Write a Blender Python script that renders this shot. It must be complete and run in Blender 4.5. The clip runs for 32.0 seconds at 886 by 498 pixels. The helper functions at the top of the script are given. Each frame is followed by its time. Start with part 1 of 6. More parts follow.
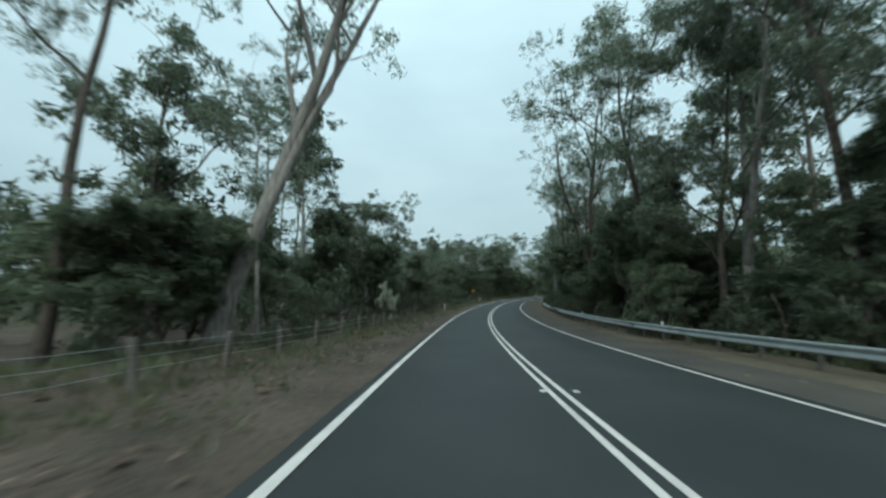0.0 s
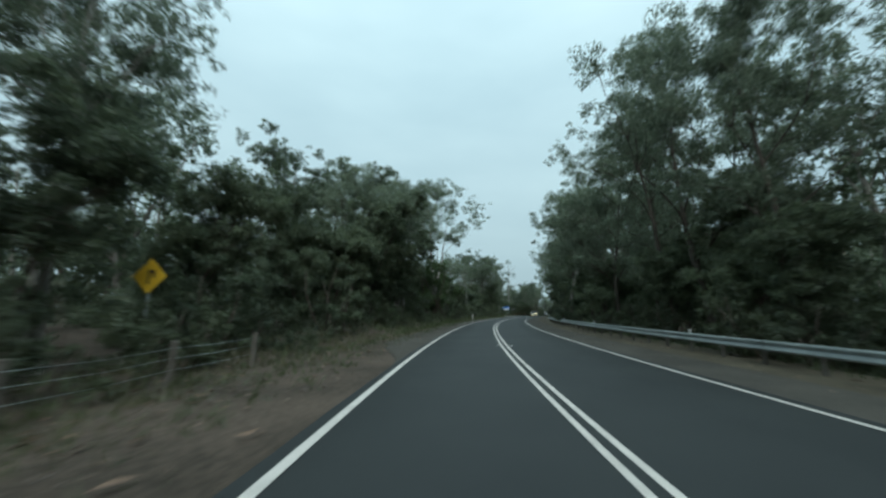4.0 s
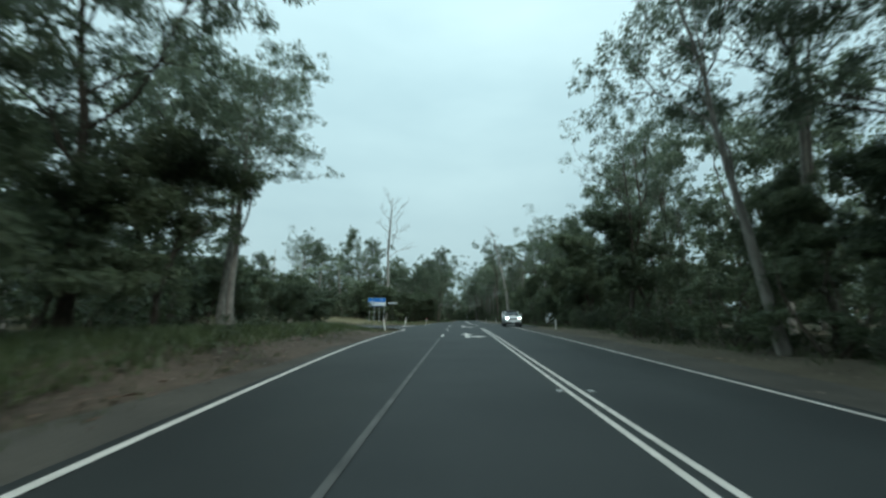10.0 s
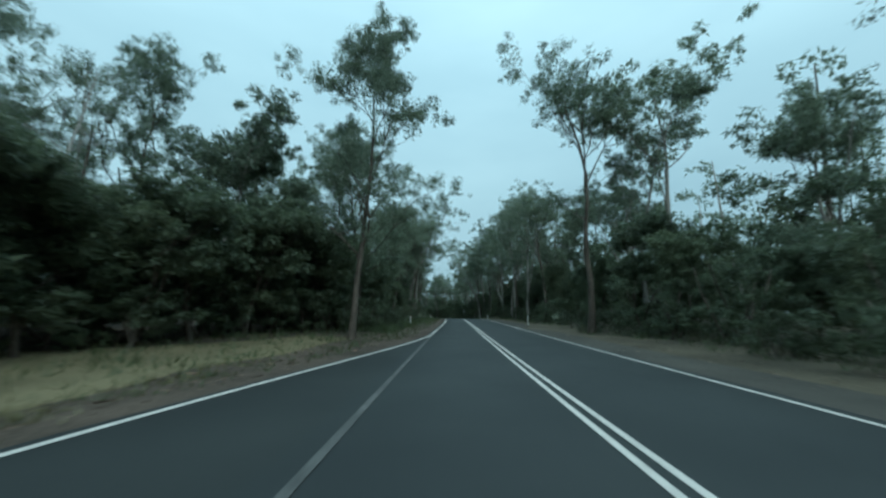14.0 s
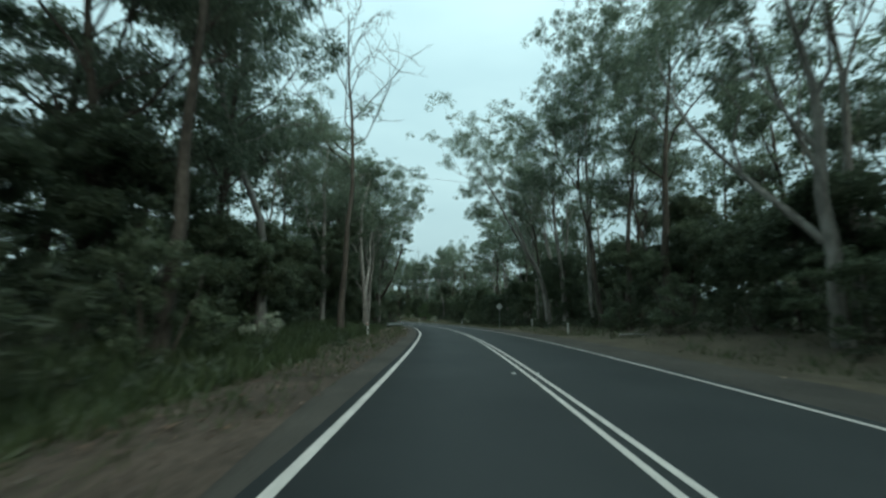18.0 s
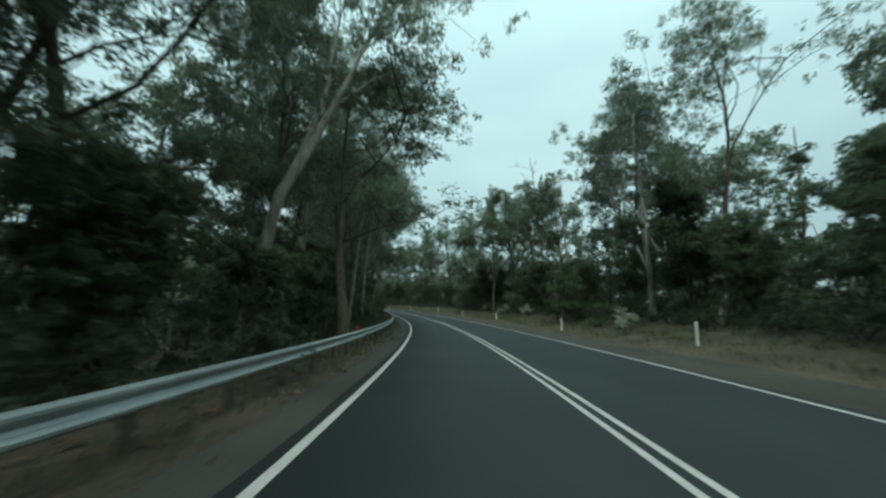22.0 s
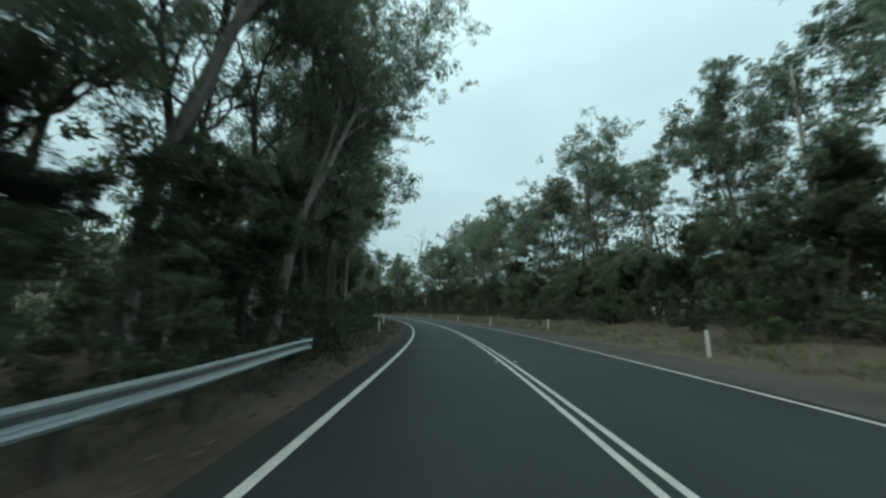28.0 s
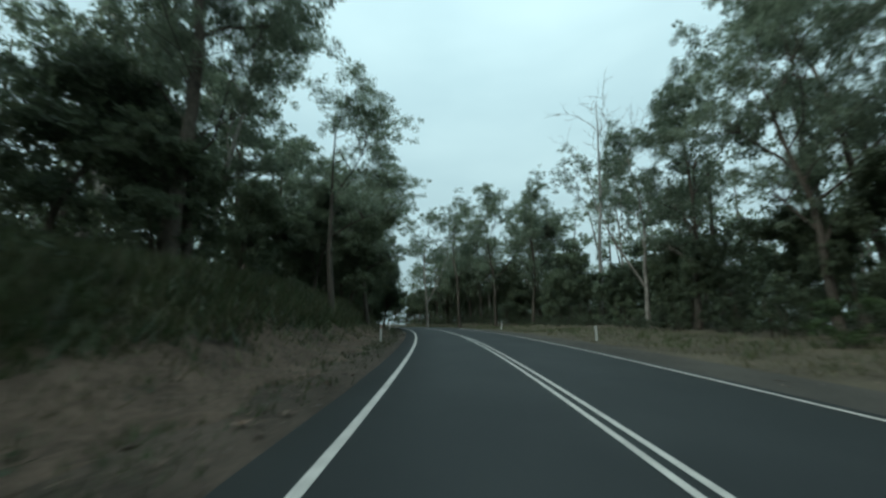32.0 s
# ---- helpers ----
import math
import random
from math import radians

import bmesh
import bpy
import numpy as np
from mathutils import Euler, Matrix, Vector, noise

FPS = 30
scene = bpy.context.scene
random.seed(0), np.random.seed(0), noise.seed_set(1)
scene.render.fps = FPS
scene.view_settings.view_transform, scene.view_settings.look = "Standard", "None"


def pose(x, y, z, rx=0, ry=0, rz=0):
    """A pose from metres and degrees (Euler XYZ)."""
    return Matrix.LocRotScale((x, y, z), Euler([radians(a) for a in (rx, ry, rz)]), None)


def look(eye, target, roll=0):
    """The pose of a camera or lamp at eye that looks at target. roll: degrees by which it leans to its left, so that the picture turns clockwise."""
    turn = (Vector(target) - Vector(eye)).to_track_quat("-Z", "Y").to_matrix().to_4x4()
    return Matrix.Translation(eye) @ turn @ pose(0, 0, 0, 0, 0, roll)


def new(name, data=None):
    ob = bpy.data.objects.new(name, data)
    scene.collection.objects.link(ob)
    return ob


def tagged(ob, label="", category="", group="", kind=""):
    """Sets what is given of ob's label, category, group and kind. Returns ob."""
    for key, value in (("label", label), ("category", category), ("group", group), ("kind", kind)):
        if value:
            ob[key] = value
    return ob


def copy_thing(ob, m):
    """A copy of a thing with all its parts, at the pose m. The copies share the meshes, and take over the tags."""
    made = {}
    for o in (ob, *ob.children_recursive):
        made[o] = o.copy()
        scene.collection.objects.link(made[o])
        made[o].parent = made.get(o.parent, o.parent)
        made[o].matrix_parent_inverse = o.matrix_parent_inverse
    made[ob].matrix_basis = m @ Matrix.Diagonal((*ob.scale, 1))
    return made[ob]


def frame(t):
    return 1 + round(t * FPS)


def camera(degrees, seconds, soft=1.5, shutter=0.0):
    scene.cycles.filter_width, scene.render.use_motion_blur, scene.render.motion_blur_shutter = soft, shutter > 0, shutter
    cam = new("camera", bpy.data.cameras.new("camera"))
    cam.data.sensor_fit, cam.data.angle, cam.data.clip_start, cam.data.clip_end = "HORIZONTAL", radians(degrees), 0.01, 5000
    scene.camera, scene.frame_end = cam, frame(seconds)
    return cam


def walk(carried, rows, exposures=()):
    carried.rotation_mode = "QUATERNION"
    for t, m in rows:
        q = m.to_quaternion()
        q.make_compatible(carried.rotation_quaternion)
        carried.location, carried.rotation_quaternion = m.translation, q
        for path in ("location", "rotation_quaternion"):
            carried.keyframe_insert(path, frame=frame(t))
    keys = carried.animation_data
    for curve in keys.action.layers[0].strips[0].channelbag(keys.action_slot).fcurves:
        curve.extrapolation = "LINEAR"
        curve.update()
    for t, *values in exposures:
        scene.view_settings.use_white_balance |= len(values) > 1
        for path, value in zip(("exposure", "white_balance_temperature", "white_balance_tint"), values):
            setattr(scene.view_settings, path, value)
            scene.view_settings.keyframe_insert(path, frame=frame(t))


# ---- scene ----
# camera: seconds, x, y, z, pitch, roll, yaw
CAMERA_ROWS = [
    (0, 0, 0, 1.5, 7.24, -0.02, 1.66),
    (0.5, 0.182, 10.842, 1.125, 8.38, -0.01, -0.24),
    (1, 0.706, 21.632, 0.922, 9.31, -0.01, -1.98),
    (1.5, 1.549, 32.373, 0.854, 9.8, 0.03, -3.66),
    (2, 2.705, 43.07, 0.881, 10.18, 0, -5.37),
    (2.5, 4.192, 53.724, 0.973, 10.51, 0.02, -7.23),
    (3, 6.05, 64.344, 1.11, 10.68, 0, -9.33),
    (3.5, 8.323, 74.925, 1.274, 10.78, -0, -11.62),
    (4, 11.041, 85.452, 1.455, 10.85, -0, -14.02),
    (4.5, 14.213, 95.905, 1.647, 10.91, -0.07, -16.4),
    (5, 17.807, 106.242, 1.848, 10.94, 0.04, -18.56),
    (5.5, 21.754, 116.436, 2.055, 11.03, -0.01, -20.41),
    (6, 26.011, 126.502, 2.268, 11.09, 0.03, -22.12),
    (6.5, 30.573, 136.444, 2.482, 11, 0.04, -23.87),
    (7, 35.43, 146.246, 2.689, 10.96, -0.02, -25.48),
    (7.5, 40.521, 155.902, 2.887, 10.88, -0.01, -26.72),
    (8, 45.763, 165.415, 3.075, 10.77, -0.07, -27.62),
    (8.5, 51.098, 174.793, 3.255, 10.85, 0.04, -28.31),
    (9, 56.499, 184.048, 3.432, 10.75, 0.09, -28.88),
    (9.5, 61.948, 193.181, 3.608, 10.74, 0.05, -29.45),
    (10, 67.45, 202.17, 3.787, 10.83, 0.06, -30.21),
    (10.5, 73.014, 210.98, 3.964, 10.86, 0.13, -30.98),
    (11, 78.596, 219.616, 4.127, 10.76, 0.02, -31.36),
    (11.5, 84.144, 228.148, 4.26, 10.51, 0.04, -31.32),
    (12, 89.651, 236.673, 4.352, 10.25, -0.02, -31.07),
    (12.5, 95.138, 245.248, 4.403, 10.01, -0.04, -30.84),
    (13, 100.602, 253.838, 4.421, 9.93, -0.41, -30.8),
    (13.5, 106.061, 262.393, 4.421, 9.86, 0.1, -31.01),
    (14, 111.585, 270.944, 4.416, 9.84, 0, -31.39),
    (14.5, 117.216, 279.538, 4.42, 9.92, 0, -31.74),
    (15, 122.944, 288.188, 4.44, 10.02, 0, -31.93),
    (15.5, 128.74, 296.913, 4.477, 10.12, 0.02, -31.89),
    (16, 134.56, 305.73, 4.521, 10.01, 0.03, -31.6),
    (16.5, 140.347, 314.635, 4.562, 10.14, 0.08, -31.09),
    (17, 146.041, 323.591, 4.576, 9.81, -0.09, -30.47),
    (17.5, 151.605, 332.567, 4.543, 9.43, -0.02, -29.77),
    (18, 157.015, 341.582, 4.454, 9.28, -0.01, -28.78),
    (18.5, 162.224, 350.686, 4.307, 8.92, 0.07, -27.39),
    (19, 167.179, 359.909, 4.098, 8.56, 0.01, -25.75),
    (19.5, 171.863, 369.285, 3.837, 8.26, -0.09, -24.01),
    (20, 176.282, 378.863, 3.547, 8.12, 0.05, -22.17),
    (20.5, 180.404, 388.661, 3.254, 8.4, 0.01, -20.1),
    (21, 184.161, 398.659, 2.975, 8.46, -0.03, -17.73),
    (21.5, 187.488, 408.827, 2.709, 8.41, -0.02, -15.15),
    (22, 190.347, 419.143, 2.465, 8.63, 0.02, -12.52),
    (22.5, 192.742, 429.574, 2.251, 8.84, 0.01, -10.07),
    (23, 194.71, 440.064, 2.071, 8.91, -0.07, -7.9),
    (23.5, 196.292, 450.577, 1.934, 9.12, -0, -5.88),
    (24, 197.487, 461.105, 1.858, 9.67, -0.09, -3.7),
    (24.5, 198.249, 471.64, 1.853, 10.08, 0.01, -1.2),
    (25, 198.528, 482.186, 1.91, 10.37, 0.15, 1.52),
    (25.5, 198.289, 492.75, 2.012, 10.47, 0.04, 4.42),
    (26, 197.498, 503.323, 2.145, 10.64, 0, 7.47),
    (26.5, 196.132, 513.874, 2.299, 10.73, 0, 10.61),
    (27, 194.182, 524.373, 2.466, 10.78, -0, 13.74),
    (27.5, 191.662, 534.791, 2.642, 10.83, -0.02, 16.73),
    (28, 188.624, 545.091, 2.824, 10.92, -0.25, 19.4),
    (28.5, 185.143, 555.24, 3.011, 10.77, 0.03, 21.74),
    (29, 181.261, 565.227, 3.207, 10.92, 0.17, 24.13),
    (29.5, 176.952, 575.001, 3.418, 11.13, 0.04, 26.83),
    (30, 172.206, 584.483, 3.644, 11.13, -0.07, 29.67),
    (30.5, 167.05, 593.645, 3.883, 11.18, 0.03, 32.36),
    (31, 161.544, 602.481, 4.141, 11.25, 0.13, 34.8),
    (31.5, 155.745, 610.988, 4.431, 11.59, 0.02, 37.05),
    (32, 149.675, 619.208, 4.766, 11.91, 0.01, 39.14),
]

cam = camera(101.0, 32.0, soft=2.5, shutter=0.25)
walk(cam, [(t, pose(x, y, z, 90 + p, r, w)) for t, x, y, z, p, r, w in CAMERA_ROWS],
     exposures=[(0, 0.2, 5800, -2), (1, 0.1, 5750, -2), (2, 0.0, 5700, -2), (5, 0.12, 5750, -4), (8, -0.02, 5700, -7), (9, 0.04, 5750, -7), (10, 0.16, 5800, -6), (11, -0.15, 5750, -6), (12, -0.36, 5150, -8),
                (13.3, -0.12, 5050, -12), (16, 0.2, 5700, -12), (18, 0.2, 5750, -10), (20, 0.26, 5900, -6), (22, 0.22, 5850, -11), (25, 0.26, 5950, -7), (28, 0.2, 5900, -6), (30, 0.2, 5900, -5), (32, 0.1, 5800, -6)])

# ---- overcast evening light ----
world = bpy.data.worlds.new("overcast")
scene.world = world
world.use_nodes = True
wn, wl = world.node_tree.nodes, world.node_tree.links
wn.clear()
w_out = wn.new("ShaderNodeOutputWorld")
w_bg = wn.new("ShaderNodeBackground")
w_sky = wn.new("ShaderNodeTexSky")
w_sky.sky_type = "NISHITA"
w_sky.sun_disc = False
w_sky.sun_elevation, w_sky.sun_rotation = radians(46), radians(190)
w_bw = wn.new("ShaderNodeHueSaturation")
w_bw.inputs["Saturation"].default_value = 0.3
w_noise = wn.new("ShaderNodeTexNoise")
w_noise.inputs["Scale"].default_value = 1.6
w_noise.inputs["Detail"].default_value = 4
w_ramp = wn.new("ShaderNodeValToRGB")
w_ramp.color_ramp.elements[0].position, w_ramp.color_ramp.elements[0].color = 0.3, (5.4, 6.6, 7.0, 1)
w_ramp.color_ramp.elements[1].position, w_ramp.color_ramp.elements[1].color = 0.75, (7.0, 8.2, 8.4, 1)
w_geo = wn.new("ShaderNodeTexCoord")
w_map = wn.new("ShaderNodeMapping")
w_map.inputs["Scale"].default_value = (1, 1, 3)
w_mix = wn.new("ShaderNodeMixRGB")
w_mix.inputs["Fac"].default_value = 0.9
wl.new(w_geo.outputs["Generated"], w_map.inputs["Vector"])
wl.new(w_map.outputs["Vector"], w_noise.inputs["Vector"])
wl.new(w_noise.outputs["Fac"], w_ramp.inputs["Fac"])
wl.new(w_sky.outputs["Color"], w_bw.inputs["Color"])
wl.new(w_bw.outputs["Color"], w_mix.inputs["Color1"])
wl.new(w_ramp.outputs["Color"], w_mix.inputs["Color2"])
# an overcast sky is brightest overhead: (1 + 2 sin elevation) / 3, here 1 at a quarter of the way up
w_dir, w_up, w_rise = wn.new("ShaderNodeSeparateXYZ"), wn.new("ShaderNodeMath"), wn.new("ShaderNodeMath")
w_up.operation, w_rise.operation = "MAXIMUM", "MULTIPLY_ADD"
w_up.inputs[1].default_value = 0.0
w_rise.inputs[1].default_value, w_rise.inputs[2].default_value = 0.85, 0.62
w_over = wn.new("ShaderNodeVectorMath")
w_over.operation = "SCALE"
wl.new(w_geo.outputs["Generated"], w_dir.inputs["Vector"])
wl.new(w_dir.outputs["Z"], w_up.inputs[0])
wl.new(w_up.outputs[0], w_rise.inputs[0])
wl.new(w_mix.outputs["Color"], w_over.inputs[0])
wl.new(w_rise.outputs[0], w_over.inputs["Scale"])
wl.new(w_over.outputs["Vector"], w_bg.inputs["Color"])
w_bg.inputs["Strength"].default_value = 0.1
wl.new(w_bg.outputs["Background"], w_out.inputs["Surface"])
sun = new("sun", bpy.data.lights.new("sun", "SUN"))
sun.data.energy, sun.data.angle, sun.data.color = 1.5, radians(40), (1.0, 0.95, 0.88)
sun.matrix_world = look((0, 0, 60), (8, 45, 12))
scene.view_settings.exposure = 0.0


# ---- materials ----
def material(name, rough=0.8, metal=0.0, spec=0.3):
    m = bpy.data.materials.new(name)
    m.use_nodes = True
    b = m.node_tree.nodes["Principled BSDF"]
    b.inputs["Roughness"].default_value, b.inputs["Metallic"].default_value = rough, metal
    b.inputs["Specular IOR Level"].default_value = spec
    return m, m.node_tree.nodes, m.node_tree.links, b


def textured(name, dark, light, scale, fine, rough=0.85, bump=0.3, metal=0.0, stretch=(1, 1, 1), spec=0.3, dist=0.02):
    """Two scales of variation between two colours, and a fine relief."""
    m, n, l, b = material(name, rough, metal, spec)
    tc, mp = n.new("ShaderNodeTexCoord"), n.new("ShaderNodeMapping")
    mp.inputs["Scale"].default_value = stretch
    l.new(tc.outputs["Object"], mp.inputs["Vector"])
    big, small = n.new("ShaderNodeTexNoise"), n.new("ShaderNodeTexNoise")
    big.inputs["Scale"].default_value, big.inputs["Detail"].default_value = scale, 5
    small.inputs["Scale"].default_value, small.inputs["Detail"].default_value = fine, 4
    for t in (big, small):
        l.new(mp.outputs["Vector"], t.inputs["Vector"])
    mix = n.new("ShaderNodeMath")
    mix.operation = "MULTIPLY_ADD"
    mix.inputs[1].default_value = 0.5
    half = n.new("ShaderNodeMath")
    half.operation = "MULTIPLY"
    half.inputs[1].default_value = 0.5
    l.new(small.outputs["Fac"], half.inputs[0])
    l.new(big.outputs["Fac"], mix.inputs[0])
    l.new(half.outputs[0], mix.inputs[2])
    ramp = n.new("ShaderNodeValToRGB")
    e = ramp.color_ramp.elements
    e[0].position, e[0].color = 0.36, (*dark, 1)
    e[1].position, e[1].color = 0.64, (*light, 1)
    l.new(mix.outputs[0], ramp.inputs["Fac"])
    l.new(ramp.outputs["Color"], b.inputs["Base Color"])
    bp = n.new("ShaderNodeBump")
    bp.inputs["Strength"].default_value, bp.inputs["Distance"].default_value = bump, dist
    l.new(small.outputs["Fac"], bp.inputs["Height"])
    l.new(bp.outputs["Normal"], b.inputs["Normal"])
    return m


def foliage(name, dark, light, through_light=0.35):
    """Leaves: hue differs from plant to plant and leaf to leaf, some light passes through."""
    m, n, l, b = material(name, 0.45, 0.0, 0.5)
    info, geo = n.new("ShaderNodeObjectInfo"), n.new("ShaderNodeNewGeometry")
    add = n.new("ShaderNodeMath")
    add.operation = "MULTIPLY_ADD"
    add.inputs[1].default_value = 0.45
    sc = n.new("ShaderNodeMath")
    sc.operation = "MULTIPLY"
    sc.inputs[1].default_value = 0.55
    l.new(geo.outputs["Random Per Island"], sc.inputs[0])
    l.new(info.outputs["Random"], add.inputs[0])
    l.new(sc.outputs[0], add.inputs[2])
    coord, grain = n.new("ShaderNodeTexCoord"), n.new("ShaderNodeTexNoise")
    grain.inputs["Scale"].default_value, grain.inputs["Detail"].default_value = 1.1, 3.0
    l.new(coord.outputs["Object"], grain.inputs["Vector"])
    mottle = n.new("ShaderNodeMath")
    mottle.operation = "MULTIPLY_ADD"
    mottle.inputs[1].default_value = 1.3
    shift = n.new("ShaderNodeMath")
    shift.operation = "SUBTRACT"
    shift.inputs[1].default_value = 0.65
    l.new(grain.outputs["Fac"], mottle.inputs[0])
    l.new(add.outputs[0], mottle.inputs[2])
    l.new(mottle.outputs[0], shift.inputs[0])
    ramp = n.new("ShaderNodeValToRGB")
    e = ramp.color_ramp.elements
    e[0].position, e[0].color = 0.1, (*dark, 1)
    e[1].position, e[1].color = 0.9, (*light, 1)
    l.new(shift.outputs[0], ramp.inputs["Fac"])
    l.new(ramp.outputs["Color"], b.inputs["Base Color"])
    tr, mx = n.new("ShaderNodeBsdfTranslucent"), n.new("ShaderNodeMixShader")
    l.new(ramp.outputs["Color"], tr.inputs["Color"])
    mx.inputs["Fac"].default_value = through_light
    l.new(b.outputs["BSDF"], mx.inputs[1])
    l.new(tr.outputs["BSDF"], mx.inputs[2])
    l.new(mx.outputs["Shader"], n["Material Output"].inputs["Surface"])
    return m


ASPHALT = textured("asphalt", (0.023, 0.026, 0.027), (0.040, 0.044, 0.044), 0.35, 55, 0.72, 0.5, dist=0.006)
def worn_road(m):
    """Wheel paths polished paler than the oily middle of each lane, by the road's own UV."""
    n, l, b = m.node_tree.nodes, m.node_tree.links, m.node_tree.nodes["Principled BSDF"]
    base = b.inputs["Base Color"].links[0].from_socket
    uv, sep, ramp = n.new("ShaderNodeUVMap"), n.new("ShaderNodeSeparateXYZ"), n.new("ShaderNodeValToRGB")
    uv.uv_map = "across"
    ramp.color_ramp.interpolation = "B_SPLINE"
    e = ramp.color_ramp.elements
    e[0].position, e[1].position = 0.03, 0.97
    for d, v in ((-2.55, 1.22), (-1.8, 0.90), (-1.05, 1.22), (0.0, 0.88), (1.15, 1.22), (1.9, 0.90), (2.65, 1.22)):
        e.new(d / 8 + 0.5).color = (v, v, v * 0.985, 1)
    e[0].color = e[-1].color = (1.0, 0.98, 0.95, 1)
    mix = n.new("ShaderNodeMixRGB")
    mix.blend_type = "MULTIPLY"
    mix.inputs["Fac"].default_value = 1.0
    l.new(uv.outputs["UV"], sep.inputs["Vector"])
    l.new(sep.outputs["X"], ramp.inputs["Fac"])
    l.new(base, mix.inputs["Color1"])
    l.new(ramp.outputs["Color"], mix.inputs["Color2"])
    l.new(mix.outputs["Color"], b.inputs["Base Color"])
    return m


worn_road(ASPHALT)
PATCH = textured("pale_brown_asphalt", (0.082, 0.076, 0.060), (0.118, 0.108, 0.086), 1.2, 50, 0.8, 0.4, dist=0.005)
GRAVEL = textured("gravel", (0.043, 0.039, 0.033), (0.090, 0.081, 0.067), 0.5, 22, 0.95, 0.8)
DIRT = textured("leaf_litter_soil", (0.038, 0.030, 0.022), (0.112, 0.084, 0.064), 0.45, 9, 0.97, 0.9, dist=0.04)
VERGE = textured("dry_verge", (0.048, 0.040, 0.028), (0.128, 0.106, 0.072), 0.4, 10, 0.97, 0.9, dist=0.04)
MOWN = textured("mown_grass_ground", (0.095, 0.082, 0.044), (0.200, 0.168, 0.095), 0.35, 14, 0.97, 0.8, dist=0.03)
CLAY = textured("red_clay", (0.055, 0.040, 0.029), (0.160, 0.113, 0.082), 0.9, 8, 0.97, 1.0, dist=0.06)
FOREST = textured("forest_floor", (0.034, 0.032, 0.021), (0.098, 0.083, 0.048), 0.3, 6, 0.97, 0.9, dist=0.05)
PAINT = textured("road_paint", (0.47, 0.435, 0.40), (0.71, 0.66, 0.61), 3, 60, 0.6, 0.2, dist=0.003)
WORN = textured("worn_paint", (0.05, 0.05, 0.049), (0.135, 0.132, 0.126), 2, 40, 0.7, 0.2, dist=0.003)
GALV = textured("galvanised_steel", (0.30, 0.33, 0.33), (0.48, 0.51, 0.50), 1.2, 20, 0.42, 0.1, 0.6)
RUSTY = textured("weathered_steel", (0.075, 0.07, 0.062), (0.17, 0.16, 0.145), 1.5, 20, 0.7, 0.2, 0.2)
WOOD = textured("weathered_wood", (0.07, 0.062, 0.052), (0.17, 0.15, 0.13), 3, 30, 0.9, 0.7, stretch=(1, 1, 0.2))
BARK_PALE = textured("smooth_gum_bark", (0.13, 0.115, 0.10), (0.36, 0.33, 0.29), 0.9, 7, 0.8, 0.4, stretch=(1, 1, 0.25))
BARK_DARK = textured("rough_bark", (0.042, 0.035, 0.028), (0.144, 0.118, 0.094), 1.2, 12, 0.92, 1.0, stretch=(1, 1, 0.3), dist=0.05)
DEADWOOD = textured("bare_grey_wood", (0.16, 0.15, 0.135), (0.34, 0.32, 0.29), 1.0, 9, 0.85, 0.5, stretch=(1, 1, 0.3))
LEAF_GUM = foliage("gum_leaves", (0.080, 0.102, 0.066), (0.268, 0.310, 0.213), 0.5)
LEAF_WATTLE = foliage("wattle_leaves", (0.066, 0.087, 0.053), (0.183, 0.215, 0.124), 0.5)
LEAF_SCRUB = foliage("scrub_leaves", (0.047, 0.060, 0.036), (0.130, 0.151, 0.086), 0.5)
LEAF_FRESH = foliage("fresh_leaves", (0.050, 0.078, 0.031), (0.138, 0.190, 0.076), 0.5)
LEAF_PALE = foliage("pale_shrub_leaves", (0.20, 0.22, 0.15), (0.52, 0.54, 0.41))
GRASS_DRY = foliage("dry_grass", (0.080, 0.078, 0.039), (0.202, 0.188, 0.099), 0.25)
GRASS_GREEN = foliage("green_grass", (0.042, 0.061, 0.023), (0.103, 0.127, 0.054), 0.3)
GRASS_FIELD = foliage("mown_grass", (0.085, 0.082, 0.037), (0.179, 0.165, 0.082), 0.25)
LITTER = foliage("fallen_leaves", (0.047, 0.030, 0.019), (0.244, 0.150, 0.097), 0.05)
STONE = textured("brown_stone", (0.10, 0.08, 0.065), (0.24, 0.19, 0.155), 2, 14, 0.9, 0.6)
WHITE_PLASTIC = textured("white_plastic", (0.62, 0.62, 0.58), (0.80, 0.80, 0.77), 4, 40, 0.5, 0.1)

# ---- the road's line: heading and level every 20 m ----
STEP, FIRST = 20.0, -60.0
START = (1.86, -52.002, -52.0)
HEADING = [-0.12, -0.04, 0.12, -0.33, -3.08, -6.67, -10.25, -14.47, -18.8, -22.33, -25.53, -28.43, -30.31, -31.56, -32.61, -32.95,
           -32.32, -32.11, -32.81, -33.32, -33.16, -32.36, -30.67, -27.78, -24.29, -20.4, -15.76, -11.06, -6.91, -2.49, 2.52, 8.14,
           13.89, 18.9, 23.49, 28.32, 32.99, 37.51, 41.9, 46.6, 51.8, 57.2, 62.4, 67.2, 71.5, 75.0]
LEVEL = [2.62, 2.0, 1.0, 0.0, -0.56, -0.63, -0.45, -0.15, 0.21, 0.58, 0.98, 1.35, 1.69, 2.02, 2.36, 2.68, 2.87, 2.92, 2.92, 2.95,
         3.03, 3.08, 2.97, 2.65, 2.14, 1.6, 1.11, 0.7, 0.42, 0.35, 0.5, 0.76, 1.07, 1.41, 1.77, 2.18, 2.66, 3.26, 3.8, 4.19, 4.45,
         4.55, 4.56, 4.56, 4.56, 4.56]
LAST = 838


